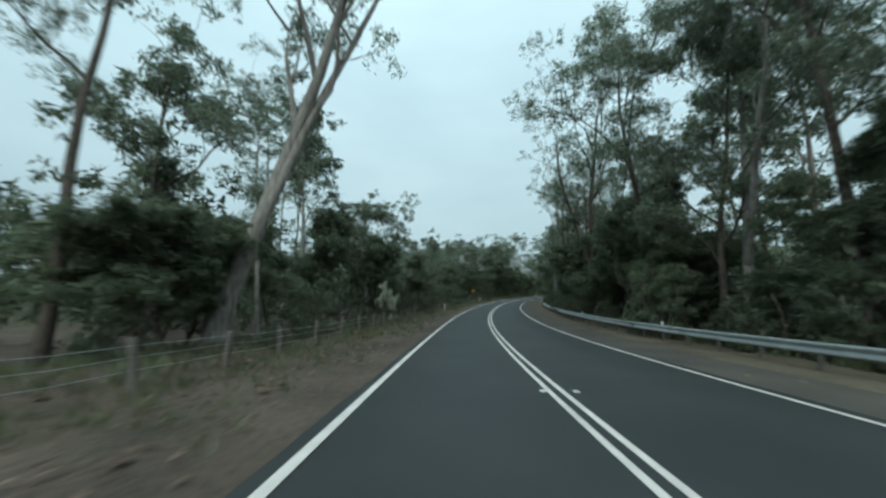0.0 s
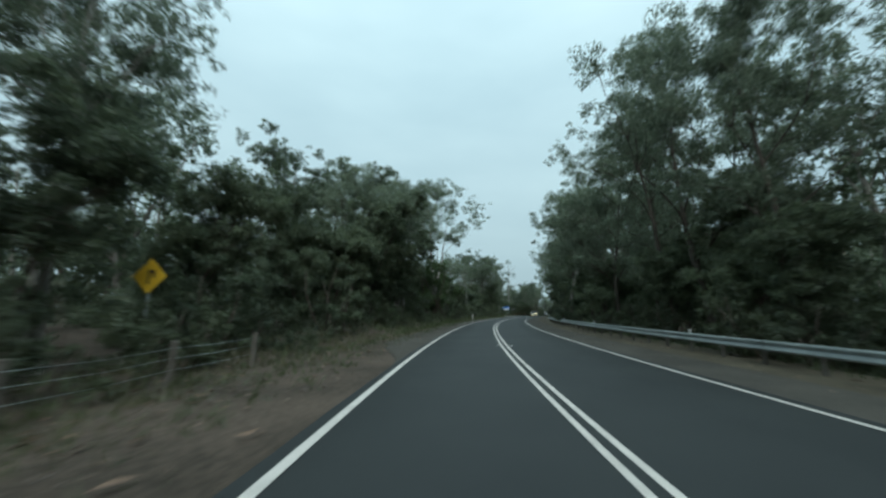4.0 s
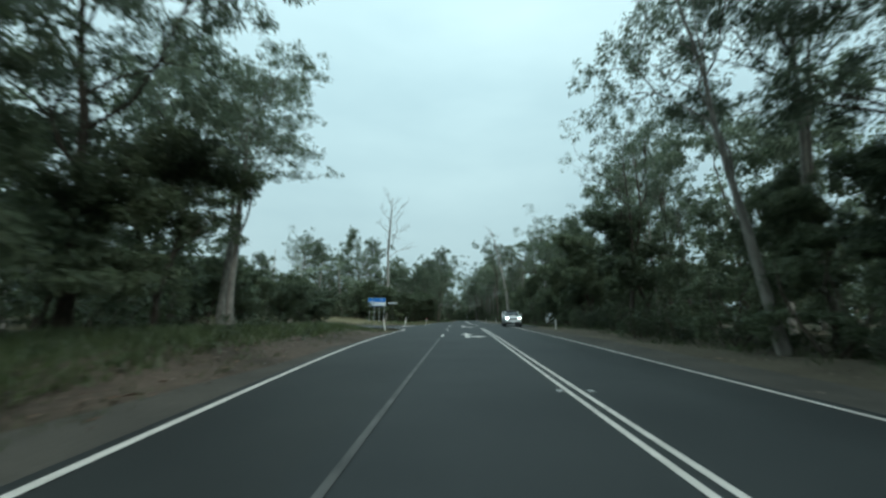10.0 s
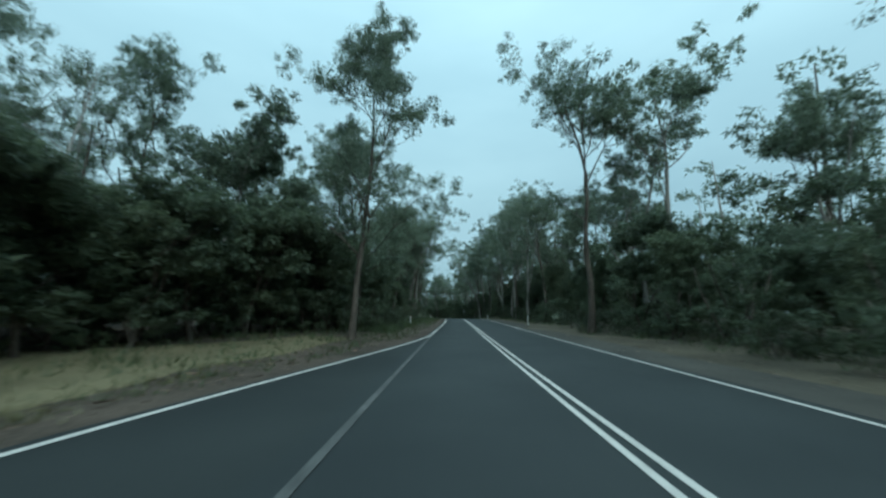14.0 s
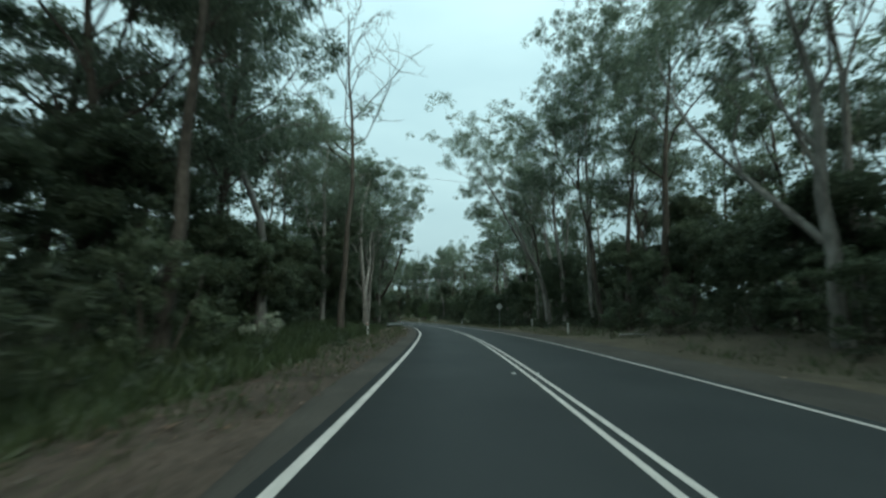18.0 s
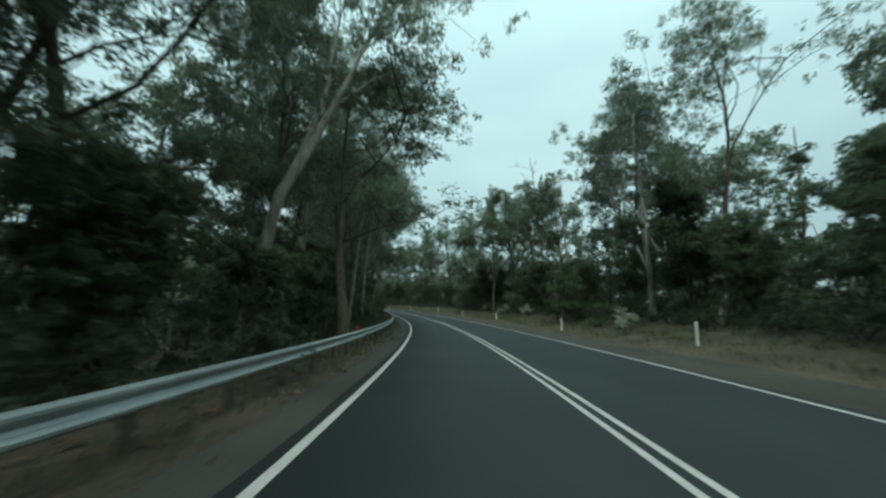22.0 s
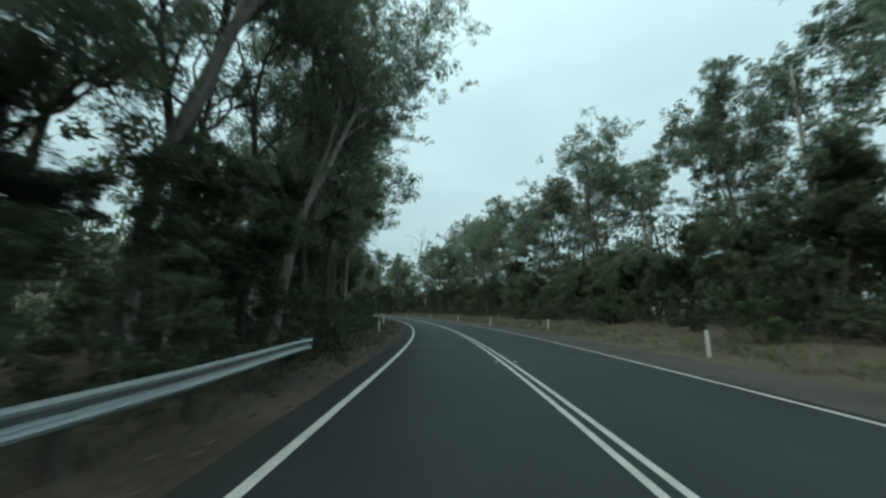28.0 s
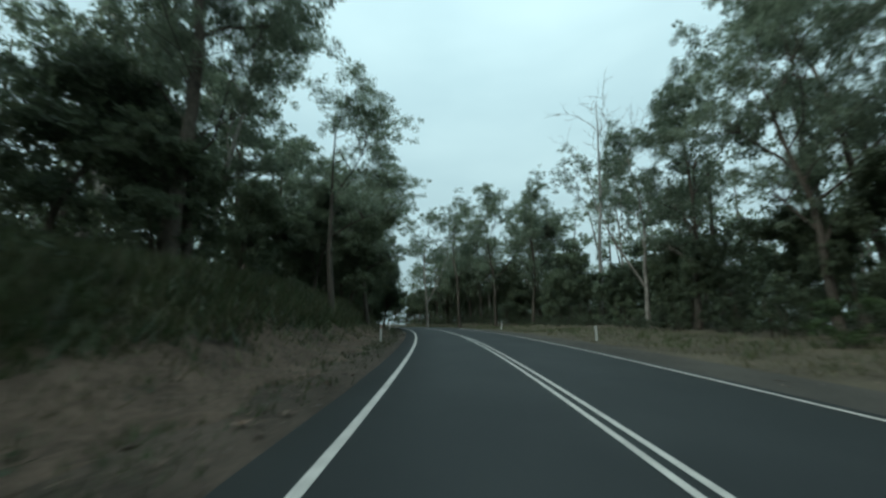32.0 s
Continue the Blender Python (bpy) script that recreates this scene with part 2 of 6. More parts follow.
def between(s, values):
    f = (s - FIRST) / STEP
    i = int(max(0, min(len(values) - 2, math.floor(f))))
    w = f - i
    p = [values[max(0, min(len(values) - 1, i + j))] for j in (-1, 0, 1, 2)]
    return 0.5 * (2 * p[1] + (p[2] - p[0]) * w + (2 * p[0] - 5 * p[1] + 4 * p[2] - p[3]) * w ** 2 + (3 * p[1] - p[0] - 3 * p[2] + p[3]) * w ** 3)


LINE = []  # x, y, z, heading for every metre
px, py = START[0], START[1]
for k in range(LAST + 53):
    s_here = START[2] + k
    hd = radians(between(s_here, HEADING))
    LINE.append((px, py, between(s_here, LEVEL), hd))
    px, py = px - math.sin(hd), py + math.cos(hd)


def road(s):
    f = max(0.0, min(len(LINE) - 1.001, s - START[2]))
    i = int(f)
    w = f - i
    a, b = LINE[i], LINE[i + 1]
    return tuple(u + (v - u) * w for u, v in zip(a, b))


def smooth(a, b, v):
    v = max(0.0, min(1.0, (v - a) / (b - a)))
    return v * v * (3 - 2 * v)


def window(s, a, b, soft=12.0):
    return smooth(a - soft, a, s) * (1 - smooth(b, b + soft, s))


def lift(s, d):
    """The ground's height over the road's level, d metres to the right of the centre line."""
    h = 0.0
    if d < 0:
        e = -d
        h -= 0.10 * smooth(6, 8, e)
        h += 2.7 * window(s, 672, 830, 26) * smooth(6.4, 10.0, e) + 1.4 * window(s, 655, 830, 20) * smooth(10, 17, e)
        h += 0.8 * window(s, 115, 232, 20) * smooth(6.8, 11, e)
        h += 0.5 * window(s, 325, 425, 15) * smooth(7.5, 13, e)
        h -= 2.4 * window(s, 440, 600, 14) * smooth(7.5, 17, e)
        h -= 0.5 * window(s, -60, 90, 15) * smooth(10, 20, e)
        h += 1.3 * window(s, 274, 312, 8) * smooth(10, 30, e)
    else:
        h -= 0.10 * smooth(6, 8, d) + 0.03 * smooth(3, 5, d) * window(s, 256, 286, 4)
        h -= 1.8 * window(s, -60, 146, 14) * smooth(8.5, 17, d)
        h += 0.9 * window(s, 330, 420, 15) * smooth(9, 15, d)
        h += 0.9 * window(s, 480, 830, 20) * smooth(10, 18, d)
    n = noise.noise((s * 0.09, d * 0.13, 3.1)) * 0.35 + noise.noise((s * 0.4, d * 0.4, 7.7)) * 0.10
    return h + n * smooth(6.2, 9.5, abs(d)) * (1 - (window(s, 256, 286, 4) * (1 - smooth(8.5, 11, d)) if d > 0 else 0))


def at(s, d, h=0.0):
    x, y, z, hd = road(s)
    return Vector((x + d * math.cos(hd), y + d * math.sin(hd), z + h))


def ground_at(s, d, h=0.0):
    return at(s, d, lift(s, d) + h)


def mesh_of(name, verts, faces, mat, smooth_faces=False):
    me = bpy.data.meshes.new(name)
    me.from_pydata([tuple(v) for v in verts], [], faces)
    if mat:
        me.materials.append(mat)
    if smooth_faces:
        me.polygons.foreach_set("use_smooth", [True] * len(me.polygons))
    me.update()
    return me


def strip(name, s0, s1, step, cross, mat, label, category):
    """A sheet along the road; cross(s) gives (d, height) across it, kept as its UV."""
    verts, faces, ss, uv = [], [], [], []
    s = s0
    while s <= s1 + 1e-6:
        ss.append(s)
        s += step
    for s in ss:
        row = cross(s)
        verts += [at(s, d, h) for d, h in row]
        uv += [(d / 8 + 0.5, s / 8) for d, h in row]
    n = len(row)
    for i in range(len(ss) - 1):
        for j in range(n - 1):
            a = i * n + j
            faces.append((a, a + 1, a + n + 1, a + n))
    me = mesh_of(name, verts, faces, mat, True)
    layer = me.uv_layers.new(name="across")
    layer.data.foreach_set("uv", [c for loop in me.loops for c in uv[loop.vertex_index]])
    return tagged(new(name, me), label, category, kind="structure")


def centre(s):
    """The painted centre wanders a little."""
    return float(np.interp(s, (0, 29, 80, 112, 155, 190, 250, 300, 345, 375, 408, 472, 500, 535, 600, 640, 685), (-0.05, -0.1, -0.03, 0, -0.16, -0.05, 0, 0, -0.08, 0.05, 0.2, 0.22, 0.1, -0.06, 0, 0, 0.12)))


def left_edge(s):
    """The left edge line."""
    extra = smooth(187, 240, s) * (1 - smooth(294, 323, s))
    return -(3.45 + 0.2 * window(s, 430, 600, 20)) - 3.9 * extra + float(np.interp(s, (325, 345, 370, 408, 435, 600, 630, 650, 670), (0, 0.22, 0.05, -0.08, 0, 0, 0.18, 0.18, 0.05)))


def right_edge(s):
    return 3.72 + 0.3 * smooth(430, 500, s) + float(np.interp(s, (112, 155, 190, 380, 410, 475, 510, 545, 590, 640, 690), (0, -0.1, 0, 0, 0.1, 0.12, 0, -0.2, 0, 0.15, 0.15)))


# ground sheet out to the horizon, lowered under the road's corridor
def axis(lo, hi, step, far):
    v = list(np.arange(lo, hi + 1, step))
    return [lo - f for f in reversed(far)] + v + [hi + f for f in far]


gx, gy = axis(-90, 330, 6.0, (20, 60, 200, 700, 2500)), axis(-80, 860, 6.0, (20, 60, 200, 700, 2500))
line_xy = np.array([(p[0], p[1]) for p in LINE])
gv = []
for y in gy:
    for x in gx:
        dd = np.hypot(line_xy[:, 0] - x, line_xy[:, 1] - y)
        i = int(dd.argmin())
        x0, y0, z0, h0 = LINE[i]
        off = (x - x0) * math.cos(h0) + (y - y0) * math.sin(h0)
        dist = math.copysign(float(dd[i]), off)
        z = z0 + lift(START[2] + i, max(-45, min(45, dist))) - 2.4 * (1 - smooth(20, 33, abs(dist)))
        gv.append((x, y, z - 0.2))
nx = len(gx)
gf = [(j * nx + i, j * nx + i + 1, (j + 1) * nx + i + 1, (j + 1) * nx + i) for j in range(len(gy) - 1) for i in range(nx - 1)]
tagged(new("ground", mesh_of("ground", gv, gf, FOREST, True)), "dark forest floor with litter and soil", "ground", kind="structure")

OUT = [0.0, 0.35, 0.9, 1.6, 2.4, 3.2, 4.1, 5.2, 6.6, 8.4, 10.6, 13.5, 17.5, 22, 27, 32]


def mouth(s, d):
    """The verge is cut away under the side road."""
    if d > -7.2 or d < -40:
        return 0.0
    a = float(np.interp(-d, (7.2, 9, 12.7, 20, 34), (250.5, 254.2, 257.4, 260.2, 263)))
    b = float(np.interp(-d, (7.2, 8.6, 10.4, 14, 20, 34), (271, 267.6, 266.4, 266.4, 268, 272)))
    return 0.3 * smooth(a, a + 1.2, s) * (1 - smooth(b - 1.2, b, s))


def left_cross(s):
    e = left_edge(s) - 0.27
    return [(e - o, lift(s, e - o) - mouth(s, e - o) - 0.02 - (0.05 if o > 0.3 else 0) * (1 if o < 3 else 0)) for o in reversed(OUT)]


def right_cross(s):
    e = right_edge(s) + 0.31
    return [(e + o, lift(s, e + o) - 0.02 - (0.05 if o > 0.3 else 0) * (1 if o < 3 else 0)) for o in OUT]


strip("verge_left", -50, LAST - 4, 1.5, left_cross, DIRT, "verge of reddish-brown soil and leaf litter", "verge")
def field_cross(s):
    wide = 31.5 - 18 * smooth(286, 296, s) - 12 * smooth(300, 320, s)
    inner = -9.4 + 1.4 * smooth(298, 318, s)
    ends = 0.12 * (1 - window(s, 274.5, 318, 3))
    return [(inner - f * wide, lift(s, inner - f * wide) + 0.03 - e - ends) for f, e in ((1, 0.12), (0.96, 0), (0.8, 0), (0.6, 0), (0.4, 0), (0.25, 0), (0.1, 0), (0.04, 0.01), (0, 0.14))]


def bank_cross(s):
    a = left_edge(s) - 2.3 - 0.35 * math.sin(s * 1.7) - 0.2 * math.sin(s * 4.1)
    b = a - (2.8 + 0.5 * math.sin(s * 0.9) + 0.3 * math.sin(s * 2.9)) * window(s, 682, 735, 9)
    return [(b + (a - b) * f, lift(s, b + (a - b) * f) + e) for f, e in ((0, -0.12), (0.15, 0.03), (0.4, 0.05 + 0.04 * math.sin(s * 3.3)), (0.65, 0.05), (0.88, 0.03), (1, -0.12))]


strip("cut_bank", 674, 744, 0.7, bank_cross, CLAY, "bare reddish clay face of the road cutting", "bank")
strip("mown_field", 272, 321, 1.5, field_cross, MOWN, "mown yellow-green grass field beside the junction", "field")
strip("verge_right", -50, LAST - 4, 1.5, right_cross, VERGE, "verge of pale brown soil and dry grass", "verge")


def shoulder(name, s0, s1, side, width):
    def cross(s):
        w = width * window(s, s0 + 10, s1 - 10, 10)
        e = left_edge(s) - 0.2 if side < 0 else right_edge(s) + 0.24
        pts = [(e + side * w * f, -0.005 - 0.11 * max(0, f - 0.85) / 0.15) for f in (0, 0.3, 0.6, 0.85, 1.0)]
        return pts if side > 0 else pts[::-1]
    return strip(name, s0, s1, 2.0, cross, GRAVEL, "compacted grey-brown gravel road shoulder", "shoulder")


shoulder("shoulder_left", 96, 236, -1, 2.6)
shoulder("shoulder_left", 380, 600, -1, 1.0)
shoulder("shoulder_right", -50, 335, 1, 2.2)
shoulder("shoulder_right", 330, LAST - 4, 1, 2.6)
def seal(s):
    """How far the asphalt goes on past the left edge line."""
    return 0.28 + 0.47 * smooth(575, 610, s) + 0.08 * noise.noise((s * 0.7, 0, 5))


def bay(s):
    """The seal widens into a bay opposite the side road."""
    return 3.7 * smooth(256, 263, s) * (1 - smooth(274, 284, s))


strip("road", -50, LAST - 4, 2.0, lambda s: [(left_edge(s) - seal(s) - 0.04, -0.09), (left_edge(s) - seal(s), 0), (-1.8, 0), (0, 0.004), (1.9, 0), (right_edge(s) + 0.34 + bay(s), 0), (right_edge(s) + 0.38 + bay(s), -0.06)], ASPHALT,
      "two-lane sealed road of dark grey asphalt", "road")


def marking(name, s0, s1, d_of, width, mat, label, step=1.5):
    n = max(2, int((s1 - s0) / step) + 1)
    verts, faces = [], []
    for i in range(n):
        s = s0 + (s1 - s0) * i / (n - 1)
        d = d_of(s)
        verts += [at(s, d - width / 2, 0.012), at(s, d + width / 2, 0.012)]
        if i:
            faces.append((2 * i - 2, 2 * i - 1, 2 * i + 1, 2 * i))
    return tagged(new(name, mesh_of(name, verts, faces, mat)), label, "road marking", kind="structure")


def flat_shape(name, outline, mat, label, category="road marking"):
    return tagged(new(name, mesh_of(name, [at(s, d, 0.012) for s, d in outline], [tuple(range(len(outline)))], mat)), label, category, kind="structure")


# a paler, browner rectangle in the left lane
strip("road_patch", 644.3, 649.1, 0.8, lambda s: [(-1.95 + 0.03 * math.sin(s * 5), 0.006), (-1.1, 0.008), (-0.3 + 0.03 * math.sin(s * 7), 0.006)], PATCH, "paler brownish patch in the asphalt lane", "road patch")
marking("edge_line_left", -48, 249.5, left_edge, 0.14, PAINT, "white painted edge line")
marking("edge_line_left", 271, LAST - 6, left_edge, 0.14, PAINT, "white painted edge line")
marking("edge_line_right", -48, 261.5, right_edge, 0.11, PAINT, "white painted edge line")
marking("bay_line", 262.6, 271.9, lambda s: 7.25 - 0.1 * (s - 262.6), 0.11, PAINT, "white line along the outer side of the bay")
marking("edge_line_right", 276.5, LAST - 6, right_edge, 0.11, PAINT, "white painted edge line")
for k in range(7):
    marking("bay_dash", 272.6 + 1.1 * k, 273.2 + 1.1 * k, lambda s: 7.25 - 0.1 * (s - 262.6), 0.1, PAINT, "short white dash across an entrance")
for off in (-0.12, 0.12):
    marking("centre_line", -48, 254, lambda s: centre(s) + off, 0.10, PAINT, "solid white line of the double centre line")
    marking("centre_line", 273, LAST - 6, lambda s: centre(s) + off, 0.10, PAINT, "solid white line of the double centre line")
marking("centre_dash", 263.4, 266.6, lambda s: 0.1, 0.13, PAINT, "single white centre dash at the junction")
marking("worn_lane_line", 206, 238, lambda s: -3.4, 0.10, WORN, "worn grey lane line")
marking("worn_lane_line", 277, 324, lambda s: -3.38, 0.12, WORN, "worn grey lane line")
for k in range(4):
    marking("lane_dash", 239 + 9.5 * k, 242 + 9.5 * k, lambda s: -3.38, 0.13, PAINT, "broken white lane line of the turning lane")


def curve_line(name, pts, width, label):
    verts, faces = [], []
    fine = []
    for i in range(len(pts) - 1):
        p = [Vector(pts[max(0, min(len(pts) - 1, i + j))]) for j in (-1, 0, 1, 2)]
        for w in (0, 0.25, 0.5, 0.75):
            fine.append(0.5 * (2 * p[1] + (p[2] - p[0]) * w + (2 * p[0] - 5 * p[1] + 4 * p[2] - p[3]) * w ** 2 + (3 * p[1] - p[0] - 3 * p[2] + p[3]) * w ** 3))
    fine.append(Vector(pts[-1]))
    for i, p in enumerate(fine):
        t = (fine[min(i + 1, len(fine) - 1)] - fine[max(0, i - 1)]).normalized()
        q = Vector((-t.y, t.x)) * width / 2
        verts += [at(p.x - q.x, p.y - q.y, 0.014), at(p.x + q.x, p.y + q.y, 0.014)]
        if i:
            faces.append((2 * i - 2, 2 * i - 1, 2 * i + 1, 2 * i))
    return tagged(new(name, mesh_of(name, verts, faces, PAINT)), label, "road marking", kind="structure")


# side road to the left
side_pts = [(249.5, -7.2), (251.5, -7.7), (253.8, -9.0), (256.8, -12.7), (259.4, -20), (262, -34), (264, -60), (276, -60), (273, -34), (268.6, -20), (266.9, -14), (266.8, -10.4), (268, -8.6), (271.5, -7.5)]
side_v = [at(s, d, -0.004 if d > -30 else 0.5 * smooth(30, 60, -d)) for s, d in side_pts]
tagged(new("side_road", mesh_of("side_road", side_v, [(0, 1, 2, 11, 12, 13), (2, 3, 10, 11), (3, 4, 9, 10), (4, 5, 8, 9), (5, 6, 7, 8)], ASPHALT)),
       "asphalt side road that joins from the left", "road", kind="structure")
curve_line("edge_line_corner", [(247, -7.3), (249.6, -7.3), (251.8, -8.0), (254.2, -9.6), (257.0, -13.2), (259.6, -20.2), (262, -34)], 0.13, "white edge line turning into the side road")
curve_line("edge_line_corner", [(273, -34), (268.4, -20), (266.7, -14.5), (266.5, -11), (267.6, -8.8), (270.4, -7.6), (274, -7.45)], 0.13, "white edge line turning out of the side road")
curve_line("give_way_line", [(258.2, -8.9), (262, -8.75), (265.2, -8.5), (267.6, -8.25)], 0.32, "broad white line across the mouth of the side road")


def arrow(s, d):
    flat_shape("lane_arrow", [(s, d - 0.14), (s + 3.4, d - 0.14), (s + 3.4, d - 0.46), (s + 5.2, d), (s + 3.4, d + 0.46), (s + 3.4, d + 0.14), (s + 1.5, d + 0.14),
               (s + 1.5, d + 0.62), (s + 2.0, d + 0.62), (s + 1.05, d + 1.25), (s + 0.1, d + 0.62), (s + 0.75, d + 0.62), (s + 0.75, d + 0.14), (s, d + 0.14)], PAINT,
               "white painted arrow, straight on and right")


arrow(238.2, -1.75)
arrow(256.5, -1.75)


# ---- trees ----
def tube(verts, faces, pts, radii, sides=6):
    base = len(verts)
    for i, (p, r) in enumerate(zip(pts, radii)):
        t = (pts[min(i + 1, len(pts) - 1)] - pts[max(i - 1, 0)]).normalized()
        u = t.cross(Vector((0.31, 0.95, 0.05))).normalized()
        v = t.cross(u)
        for k in range(sides):
            a = 2 * math.pi * k / sides
            verts.append(p + (u * math.cos(a) + v * math.sin(a)) * r)
    for i in range(len(pts) - 1):
        for k in range(sides):
            a, b = base + i * sides + k, base + i * sides + (k + 1) % sides
            faces.append((a, b, b + sides, a + sides))
    faces.append(tuple(base + (len(pts) - 1) * sides + k for k in range(sides)))


def limb(rng, verts, faces, start, way, length, radius, bend, sides=5, steps=4, rise=0.25, tip=0.3):
    pts, radii, p, w = [start], [radius], start.copy(), way.normalized()
    for i in range(steps):
        w = (w + Vector((rng.gauss(0, bend), rng.gauss(0, bend), rng.gauss(rise * 0.3, bend * 0.6)))).normalized()
        p = p + w * (length / steps)
        pts.append(p.copy())
        radii.append(radius * (1 - (1 - tip) * (i + 1) / steps))
    tube(verts, faces, pts, radii, sides)
    return pts, w


def leaves(gen, pads, density, length, width, droop=0.5, subs=9, tight=1.0):
    """Rounded pads of foliage at the ends of the twigs: each a few smaller clumps of single leaves that face outwards and hang."""
    c = np.array([tuple(p[0]) for p in pads], dtype=float)
    r, flat = np.array([p[1] for p in pads]), np.array([p[2] for p in pads])
    way = gen.normal(size=(len(pads), subs, 3))
    way[:, :, 2] = way[:, :, 2] * 0.8 + 0.35
    way /= np.linalg.norm(way, axis=2, keepdims=True)
    off = way * (r[:, None] * gen.uniform(0.25, 0.95, size=(len(pads), subs)))[:, :, None]
    off[:, :, 2] *= flat[:, None]
    small = r[:, None] * gen.uniform(0.22, 0.42, size=(len(pads), subs)) * tight
    which = np.repeat(np.arange(len(pads)), np.maximum(6, (density * r * r).astype(int)))
    n = len(which)
    sub = gen.randint(0, subs, n)
    u = gen.normal(size=(n, 3))
    u[:, 2] += 0.25
    u /= np.linalg.norm(u, axis=1)[:, None]
    rad = small[which, sub] * gen.uniform(0.05, 1.0, n) ** 0.45
    p = c[which] + off[which, sub] + u * rad[:, None] * np.array([1, 1, 0.85])
    face = u + np.array([0, 0, 0.3]) + gen.normal(size=(n, 3)) * 0.5
    face /= np.linalg.norm(face, axis=1)[:, None]
    a = gen.normal(size=(n, 3)) * 0.6 - np.array([0, 0, droop])
    a -= face * (a * face).sum(1)[:, None]
    a /= np.linalg.norm(a, axis=1)[:, None] + 1e-6
    b = np.cross(face, a)
    long_, wide_ = length * gen.uniform(0.6, 1.35, size=(n, 1)), width * gen.uniform(0.6, 1.3, size=(n, 1))
    return np.stack([p - b * wide_ / 2, p + b * wide_ / 2, p + a * long_], 1).reshape(-1, 3)


def leaf_mesh(name, v, mat):
    me = bpy.data.meshes.new(name)
    n = len(v) // 3
    me.vertices.add(len(v))
    me.vertices.foreach_set("co", v.astype(np.float32).ravel())
    me.loops.add(len(v))
    me.loops.foreach_set("vertex_index", np.arange(len(v), dtype=np.int32))
    me.polygons.add(n)
    me.polygons.foreach_set("loop_start", np.arange(0, len(v), 3, dtype=np.int32))
    me.update(calc_edges=True)
    me.materials.append(mat)
    return me


def child(name, mesh, parent, label=""):
    ob = new(name, mesh)
    ob.parent = parent
    return tagged(ob, label) if label else ob


def tree(name, seed, height, trunk_r, bare, reach, limbs, count, leaf, mat, bark, label, category, group, top=1.0, lean=0.05, cluster=1.25, droop=0.7, forks=4, bias=0.0, rise=1.1, fork=False):
    """A tree with a bent trunk, limbs that sweep up and fork, and pads of leaves at their ends."""
    rng = random.Random(seed)
    verts, faces = [], []
    trunk, p, w = [Vector((0, 0, -0.6))], Vector((0, 0, -0.6)), Vector((rng.gauss(0, lean), rng.gauss(0, lean), 1)).normalized()
    n = 9
    for i in range(n):
        w = (w + Vector((rng.gauss(0, 0.07), rng.gauss(0, 0.07), 0.06))).normalized()
        p = p + w * (height * 0.86 / n)
        trunk.append(p.copy())
    radii = [trunk_r * (1.35 if i == 0 else 1 - 0.86 * (i / n) ** 0.9) for i in range(n + 1)]
    tube(verts, faces, trunk, radii, 8)
    centers = []
    axes = [(trunk, radii)]
    if fork:
        i0 = max(2, int(bare * n) - 1)
        side = rng.uniform(0, 6.283)
        p, w = trunk[i0].copy(), Vector((math.cos(side) * 0.5, math.sin(side) * 0.5, 1)).normalized()
        second = trunk[:i0 + 1]
        for i in range(i0, n):
            w = (w + Vector((rng.gauss(0, 0.09), rng.gauss(0, 0.09), 0.1))).normalized()
            p = p + w * (height * 0.8 / n)
            second.append(p.copy())
        tube(verts, faces, second[i0:], [q * 0.75 for q in radii[i0:]], 7)
        axes.append((second, [q * 0.75 for q in radii]))
    for k in range(limbs):
        trunk, radii = axes[k % len(axes)]
        f = bare + (0.97 - bare) * (k + rng.random()) / limbs
        i = min(n - 1, int(f * n))
        start = trunk[i].lerp(trunk[i + 1], f * n - i)
        ang = k * 2.4 + rng.gauss(0, 0.5)
        shape = 0.45 + 0.8 * math.sin(math.pi * min(1, (f - bare) / (1 - bare) * 0.75 + 0.2)) * top
        way = Vector((math.cos(ang) + bias, math.sin(ang), rise * rng.uniform(0.8, 1.9)))
        length = reach * shape * rng.uniform(0.7, 1.25)
        r = max(0.035, radii[i] * 0.5)
        pts, ww = limb(rng, verts, faces, start, way, length, r, 0.24, 4, rise=0.35)
        for j in range(forks):
            q = pts[rng.choice((2, 3, 3, 4))]
            way2 = (ww + Vector((rng.gauss(0, 0.75), rng.gauss(0, 0.75), rng.gauss(0.1, 0.4)))).normalized()
            sub, w3 = limb(rng, verts, faces, q, way2, length * rng.uniform(0.35, 0.7), r * 0.5, 0.3, 4, 3)
            centers.append((sub[-1], cluster * rng.uniform(0.65, 1.25), rng.uniform(0.75, 1.0)))
            if rng.random() < 0.55:
                side = Vector((rng.gauss(0, 1), rng.gauss(0, 1), rng.uniform(-1.1, 0.8))) * cluster * 0.8
                centers.append((sub[-1] + side, cluster * rng.uniform(0.45, 0.85), rng.uniform(0.7, 1.05)))
        centers.append((pts[-1], cluster * rng.uniform(0.8, 1.2), 0.8))
    for trunk, radii in axes:
        centers.append((trunk[-1], cluster * 1.0, 0.85))
        centers.append((trunk[-1] + Vector((0.3, -0.2, cluster)), cluster * 0.9, 0.75))
    root = tagged(new(name), label, category, group)
    child("trunk", mesh_of("trunk", verts, faces, bark, True), root)
    gen = np.random.RandomState(seed)
    child("crown", leaf_mesh("crown", leaves(gen, centers, count, *leaf, droop), mat), root)
    return root


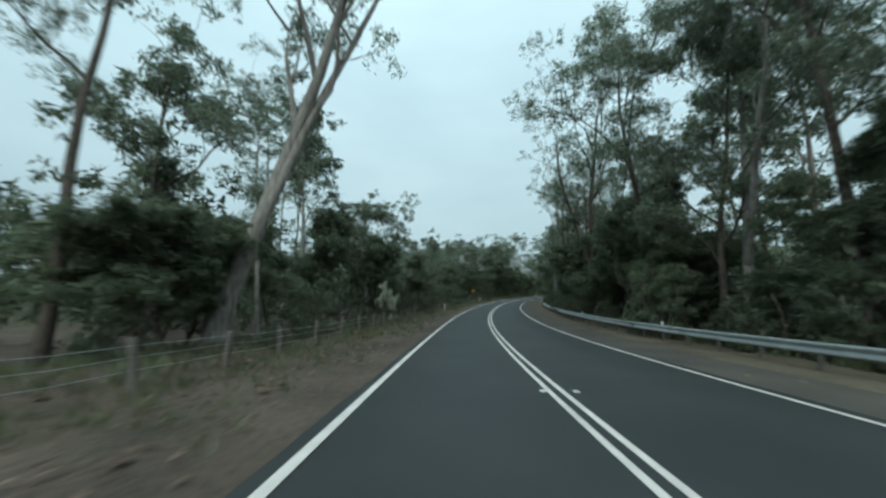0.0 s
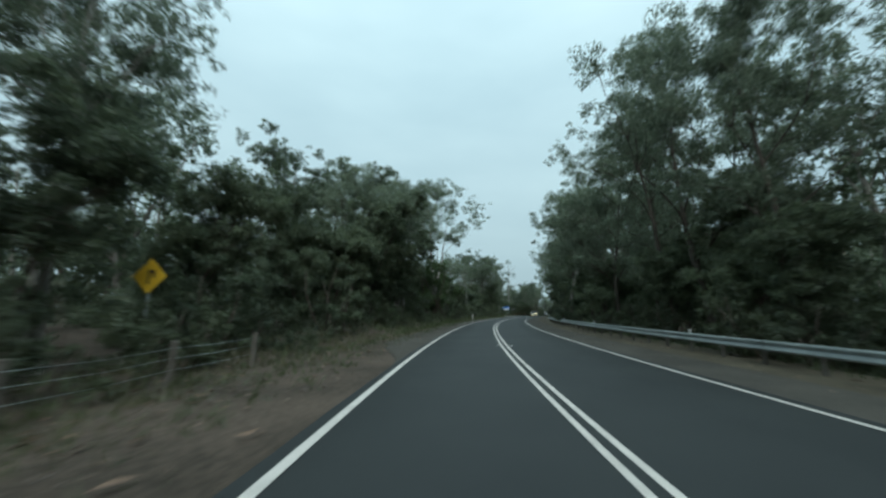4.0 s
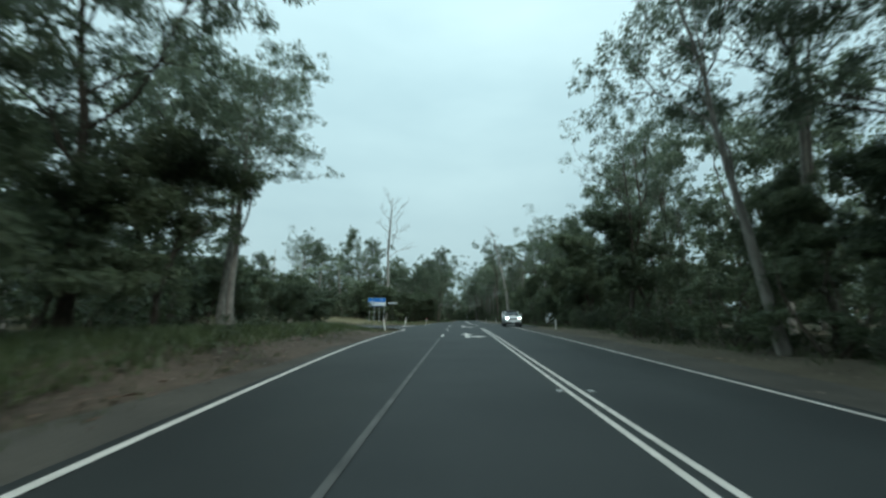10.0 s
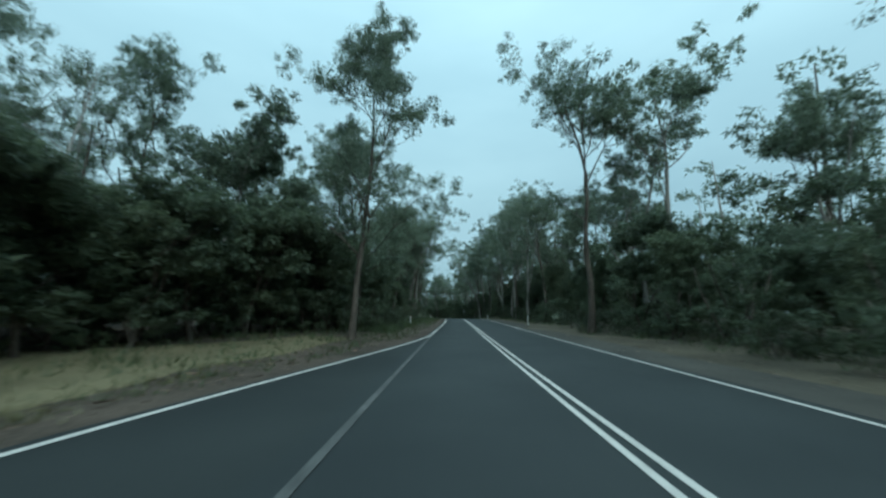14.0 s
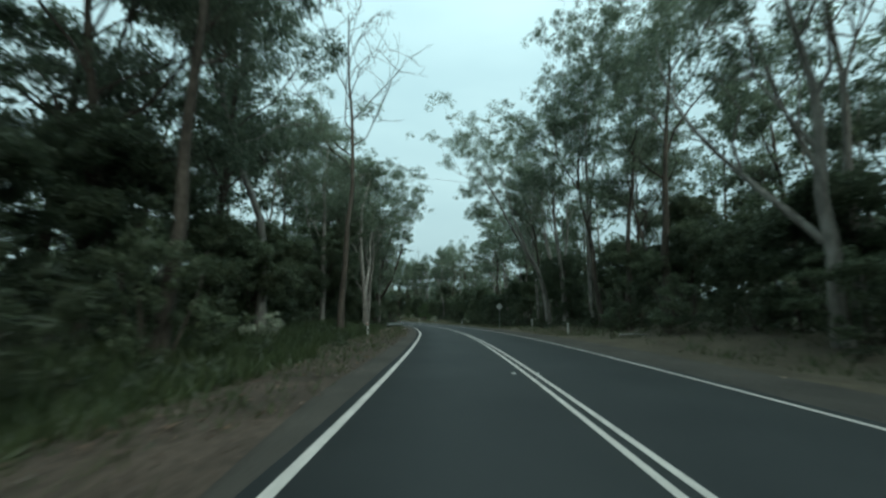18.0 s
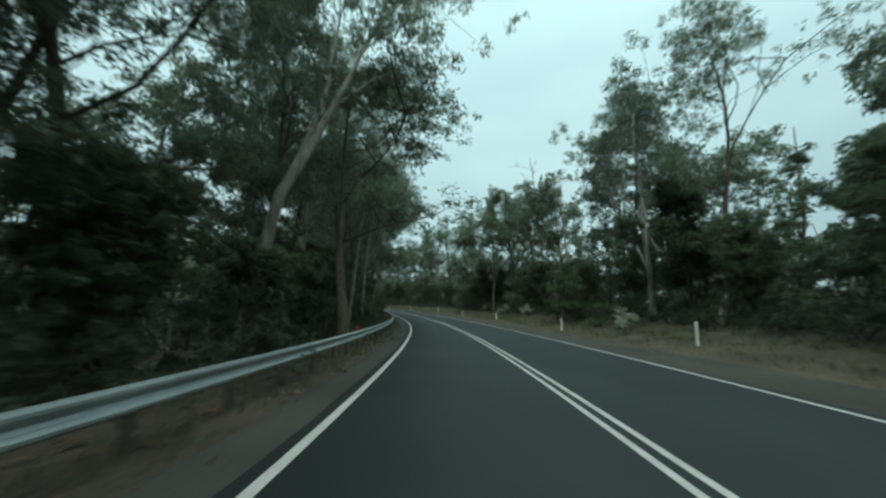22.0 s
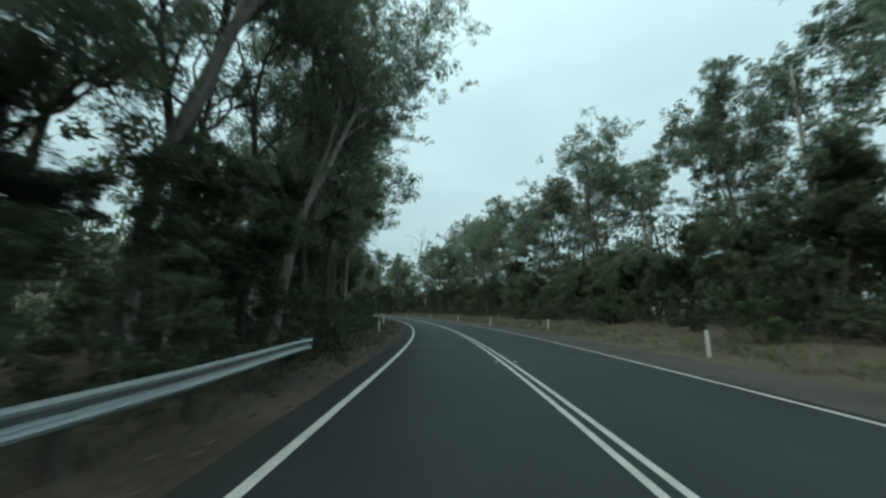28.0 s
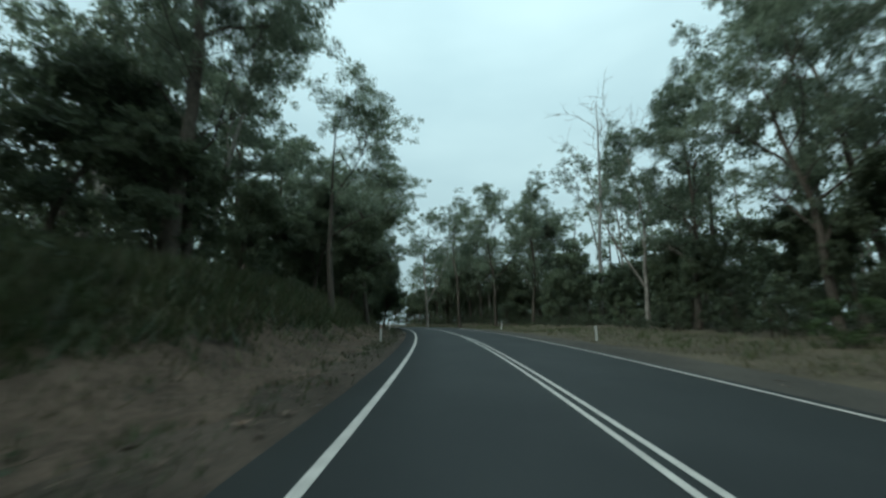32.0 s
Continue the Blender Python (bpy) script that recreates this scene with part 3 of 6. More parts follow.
def shrub(name, seed, height, width, clumps, count, leaf, mat, bark, label, category, group):
    """A bush with several stems, leafy down to the ground."""
    rng = random.Random(seed)
    verts, faces, centers = [], [], []
    for k in range(5):
        ang = k * 1.25 + rng.random()
        limb(rng, verts, faces, Vector((rng.gauss(0, 0.1 * width), rng.gauss(0, 0.1 * width), -0.15)),
             Vector((math.cos(ang) * 0.45, math.sin(ang) * 0.45, 1)), height * rng.uniform(0.6, 0.95), 0.02 + 0.01 * height, 0.15, 4, 3)
    for k in range(clumps):
        z = height * (0.1 + 0.8 * rng.random())
        rr = 0.5 * width * math.sqrt(max(0.08, 1 - ((z / height - 0.42) / 0.62) ** 2))
        a = rng.random() * 6.283
        q = rr * math.sqrt(rng.uniform(0.15, 1))
        centers.append((Vector((q * math.cos(a), q * math.sin(a), z)), width * rng.uniform(0.15, 0.27), 0.85))
    root = tagged(new(name), label, category, group)
    child("stem", mesh_of("stem", verts, faces, bark, True), root)
    child("crown", leaf_mesh("crown", leaves(np.random.RandomState(seed), centers, count, *leaf, 0.0, 5, 1.15), mat), root)
    return root


def dead_tree(seed, height, trunk_r, limbs, reach, label, low=0.5, lean=0.03, twigs=4, bark=None):
    rng = random.Random(seed)
    verts, faces = [], []
    trunk, p, w = [Vector((0, 0, -0.6))], Vector((0, 0, -0.6)), Vector((rng.gauss(0, lean), rng.gauss(0, lean), 1)).normalized()
    n = 9
    for i in range(n):
        w = (w + Vector((rng.gauss(0, 0.06), rng.gauss(0, 0.06), 0.05))).normalized()
        p = p + w * (height / n)
        trunk.append(p.copy())
    radii = [trunk_r * (1.3 if i == 0 else 1 - 0.85 * i / n) for i in range(n + 1)]
    tube(verts, faces, trunk, radii, 8)
    root = tagged(new("dead_tree"), label, "dead tree", "dead eucalypts")
    child("trunk", mesh_of("trunk", verts, faces, bark or DEADWOOD, True), root)
    for k in range(limbs):
        f = low + (0.96 - low) * (k + rng.random()) / limbs
        i = min(n - 1, int(f * n))
        ang = k * 2.4 + rng.gauss(0, 0.4)
        verts, faces = [], []
        length = reach * (1.15 - 0.6 * (f - low) / (1 - low)) * rng.uniform(0.6, 1.2)
        pts, ww = limb(rng, verts, faces, trunk[i].lerp(trunk[i + 1], f * n - i), Vector((math.cos(ang), math.sin(ang), rng.uniform(0.5, 1.3))), length, radii[i] * 0.4, 0.28, 5, 5)
        for j in range(twigs):
            q = pts[rng.choice((2, 3, 4, 5))]
            sub, w3 = limb(rng, verts, faces, q, ww + Vector((rng.gauss(0, 0.8), rng.gauss(0, 0.8), rng.gauss(0.2, 0.5))), length * rng.uniform(0.25, 0.5), max(0.032, radii[i] * 0.18), 0.35, 3, 3)
            limb(rng, verts, faces, sub[-2], w3 + Vector((rng.gauss(0, 0.8), rng.gauss(0, 0.8), 0.2)), length * 0.2, max(0.020, radii[i] * 0.09), 0.3, 3, 2)
        child("branch", mesh_of("branch", verts, faces, bark or DEADWOOD, True), root)
    return root


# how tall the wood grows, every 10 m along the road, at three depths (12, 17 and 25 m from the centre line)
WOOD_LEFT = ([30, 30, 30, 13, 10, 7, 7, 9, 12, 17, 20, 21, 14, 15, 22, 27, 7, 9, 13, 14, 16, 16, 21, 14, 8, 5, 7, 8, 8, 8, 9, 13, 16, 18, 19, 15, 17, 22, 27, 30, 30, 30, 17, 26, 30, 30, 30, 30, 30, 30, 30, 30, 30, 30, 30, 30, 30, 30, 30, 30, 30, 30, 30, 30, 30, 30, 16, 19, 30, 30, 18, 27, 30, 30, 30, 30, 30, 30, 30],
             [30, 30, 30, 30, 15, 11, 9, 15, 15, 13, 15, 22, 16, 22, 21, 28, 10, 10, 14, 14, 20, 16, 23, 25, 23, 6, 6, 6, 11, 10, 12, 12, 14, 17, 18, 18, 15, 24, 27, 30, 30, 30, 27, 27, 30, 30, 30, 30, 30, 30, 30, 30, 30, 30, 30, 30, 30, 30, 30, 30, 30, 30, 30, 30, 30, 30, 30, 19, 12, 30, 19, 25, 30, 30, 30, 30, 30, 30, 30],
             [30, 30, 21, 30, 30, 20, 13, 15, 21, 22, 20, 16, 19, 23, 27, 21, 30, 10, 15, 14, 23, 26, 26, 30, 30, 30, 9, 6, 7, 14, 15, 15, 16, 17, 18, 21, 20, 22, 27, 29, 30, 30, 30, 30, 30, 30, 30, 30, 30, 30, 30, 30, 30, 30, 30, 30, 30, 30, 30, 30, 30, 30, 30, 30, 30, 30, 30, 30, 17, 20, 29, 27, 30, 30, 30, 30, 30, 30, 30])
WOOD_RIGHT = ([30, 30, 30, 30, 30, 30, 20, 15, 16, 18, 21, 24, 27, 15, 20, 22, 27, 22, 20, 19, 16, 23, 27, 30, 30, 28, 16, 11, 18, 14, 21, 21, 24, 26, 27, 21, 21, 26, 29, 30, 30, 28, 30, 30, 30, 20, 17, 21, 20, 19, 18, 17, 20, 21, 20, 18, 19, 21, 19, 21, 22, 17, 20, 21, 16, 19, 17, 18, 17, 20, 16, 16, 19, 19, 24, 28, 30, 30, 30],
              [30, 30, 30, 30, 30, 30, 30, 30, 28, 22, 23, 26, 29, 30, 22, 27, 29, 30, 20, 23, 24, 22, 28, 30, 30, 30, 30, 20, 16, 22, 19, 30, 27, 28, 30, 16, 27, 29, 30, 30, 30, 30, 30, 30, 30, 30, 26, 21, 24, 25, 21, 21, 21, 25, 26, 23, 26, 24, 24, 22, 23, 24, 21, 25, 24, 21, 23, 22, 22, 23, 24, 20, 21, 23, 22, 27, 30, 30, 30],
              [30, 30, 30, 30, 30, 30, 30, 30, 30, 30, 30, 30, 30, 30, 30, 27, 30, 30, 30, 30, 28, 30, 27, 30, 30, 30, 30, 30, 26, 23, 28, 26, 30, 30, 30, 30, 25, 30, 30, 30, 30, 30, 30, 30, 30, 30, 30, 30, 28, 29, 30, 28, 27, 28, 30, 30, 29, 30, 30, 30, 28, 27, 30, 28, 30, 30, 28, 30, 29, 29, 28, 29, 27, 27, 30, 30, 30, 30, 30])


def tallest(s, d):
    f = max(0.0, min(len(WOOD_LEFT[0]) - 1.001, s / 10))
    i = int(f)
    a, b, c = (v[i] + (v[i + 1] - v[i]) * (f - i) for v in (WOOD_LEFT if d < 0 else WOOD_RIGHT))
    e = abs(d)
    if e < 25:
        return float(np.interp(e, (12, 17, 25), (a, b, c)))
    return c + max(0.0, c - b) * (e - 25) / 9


def put_pose(s, d, scale=1.0, turn=0.0, wide=1.0, tilt=0.0, tilt_to=0.0):
    """Standing on the ground at (s, d); tilt degrees towards tilt_to, counted from the road's right."""
    axis_ = radians(tilt_to) + road(s)[3] + math.pi / 2
    lean = Matrix.Rotation(radians(tilt), 4, Vector((math.cos(axis_), math.sin(axis_), 0)))
    m = Matrix.Translation(ground_at(s, d)) @ lean @ Matrix.Rotation(radians(turn), 4, "Z")
    return m @ Matrix.Diagonal((scale * wide, scale * wide, scale, 1))


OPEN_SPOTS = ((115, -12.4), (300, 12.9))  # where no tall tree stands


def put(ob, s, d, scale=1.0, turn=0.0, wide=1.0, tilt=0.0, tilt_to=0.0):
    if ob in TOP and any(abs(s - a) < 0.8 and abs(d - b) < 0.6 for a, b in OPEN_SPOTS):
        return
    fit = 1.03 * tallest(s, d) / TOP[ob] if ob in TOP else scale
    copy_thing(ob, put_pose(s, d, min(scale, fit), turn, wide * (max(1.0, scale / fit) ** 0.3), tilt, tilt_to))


R_G, L_N, L_M = "roadside eucalypts", (0.235, 0.078), (0.42, 0.15)
NEAR = [tree("gum_tree", 11, 24, 0.25, 0.40, 5.2, 9, 155, L_N, LEAF_GUM, BARK_PALE, "tall eucalypt with grey-green open crown and pale trunk", "tree", R_G, cluster=1.35, forks=5, fork=True),
        tree("gum_tree", 12, 26, 0.29, 0.45, 5.8, 9, 155, L_N, LEAF_GUM, BARK_DARK, "tall eucalypt with dark rough trunk and spreading crown", "tree", R_G, cluster=1.4, forks=5),
        tree("gum_tree", 13, 20, 0.20, 0.32, 4.4, 8, 155, L_N, LEAF_GUM, BARK_PALE, "slender eucalypt with pale smooth trunk and clumped leaves", "tree", R_G, cluster=1.25, forks=5, rise=1.1),
        tree("gum_tree", 14, 22, 0.24, 0.24, 5.0, 11, 200, L_N, LEAF_GUM, BARK_DARK, "eucalypt with dark trunk and dense clumped crown", "tree", R_G, cluster=1.5, forks=5),
        tree("gum_tree", 15, 27, 0.29, 0.48, 5.8, 9, 155, L_N, LEAF_GUM, BARK_PALE, "very tall eucalypt, bare pale trunk, high umbrella crown", "tree", R_G, 1.15, cluster=1.4, forks=5, fork=True),
        tree("gum_tree", 16, 22, 0.25, 0.38, 5.4, 9, 165, L_N, LEAF_GUM, BARK_DARK, "eucalypt whose crown hangs out over the road", "tree", R_G, bias=1.0, cluster=1.35, forks=5, rise=0.85)]
MID = [tree("forest_tree", 21, 24, 0.32, 0.30, 5.2, 9, 80, L_M, LEAF_GUM, BARK_DARK, "eucalypt with dark trunk standing back in the forest", "tree", "forest eucalypts", cluster=1.65, forks=4),
       tree("forest_tree", 22, 21, 0.26, 0.25, 5.0, 9, 80, L_M, LEAF_GUM, BARK_PALE, "eucalypt with pale trunk standing back in the forest", "tree", "forest eucalypts", cluster=1.65, forks=4, fork=True),
       tree("forest_tree", 23, 26, 0.30, 0.42, 5.2, 9, 80, L_M, LEAF_GUM, BARK_PALE, "tall eucalypt with bare pale trunk standing back in the forest", "tree", "forest eucalypts", cluster=1.65, forks=4)]
WATTLE = [tree("wattle_tree", 31, 10, 0.14, 0.08, 2.7, 8, 400, (0.24, 0.085), LEAF_WATTLE, BARK_DARK, "dense dark green wattle, leafy almost to the ground", "tree", "roadside wattles", cluster=1.3, droop=0.2, forks=3),
          tree("young_tree", 32, 7.5, 0.12, 0.05, 2.4, 8, 400, (0.24, 0.085), LEAF_WATTLE, BARK_DARK, "bushy dark green young tree at the forest edge", "tree", "young trees", cluster=1.2, droop=0.2, forks=3),
          tree("understorey_tree", 33, 13, 0.17, 0.10, 3.0, 9, 380, (0.25, 0.09), LEAF_WATTLE, BARK_DARK, "dense dark green understorey tree", "tree", "understorey trees", cluster=1.6, droop=0.2, forks=3)]
SCRUB = [shrub("scrub_bush", 41, 2.6, 3.0, 14, 900, (0.15, 0.055), LEAF_SCRUB, BARK_DARK, "dark green scrub bush at the forest edge", "bush", "forest scrub"),
         shrub("scrub_bush", 42, 1.4, 2.2, 12, 1200, (0.13, 0.045), LEAF_SCRUB, BARK_DARK, "low dark green undergrowth bush", "bush", "forest scrub"),
         shrub("tall_bush", 43, 4.2, 3.6, 18, 700, (0.17, 0.06), LEAF_WATTLE, BARK_DARK, "tall dark green scrub bush", "bush", "tall forest scrub")]
PALE_BUSH = shrub("pale_bush", 44, 1.7, 2.0, 11, 900, (0.15, 0.05), LEAF_PALE, BARK_DARK, "bush with pale grey-green narrow leaves on the verge", "bush", "pale bushes")
N7 = tree("gum_tree", 19, 27, 0.46, 0.40, 6.8, 11, 150, L_N, LEAF_GUM, BARK_PALE, "massive eucalypt with a thick forked pale trunk", "tree", R_G, cluster=1.4, forks=5, fork=True, lean=0.07)
N8 = tree("gum_tree", 18, 25, 0.30, 0.42, 6.2, 10, 80, L_N, LEAF_GUM, BARK_DARK, "open-crowned eucalypt whose dark limbs show through thin leaves", "tree", R_G, cluster=1.35, forks=5, fork=True)
N9 = tree("gum_tree", 27, 27, 0.50, 0.36, 7.4, 11, 150, L_N, LEAF_GUM, BARK_DARK, "massive eucalypt with a thick dark forked trunk and heavy limbs", "tree", R_G, cluster=1.45, forks=5, fork=True)
PROTOS = NEAR + MID + WATTLE + SCRUB + [PALE_BUSH, N7, N8, N9]
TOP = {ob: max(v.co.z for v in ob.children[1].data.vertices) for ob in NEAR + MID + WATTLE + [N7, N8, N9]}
N1, N2, N3, N4, N5, N6 = NEAR

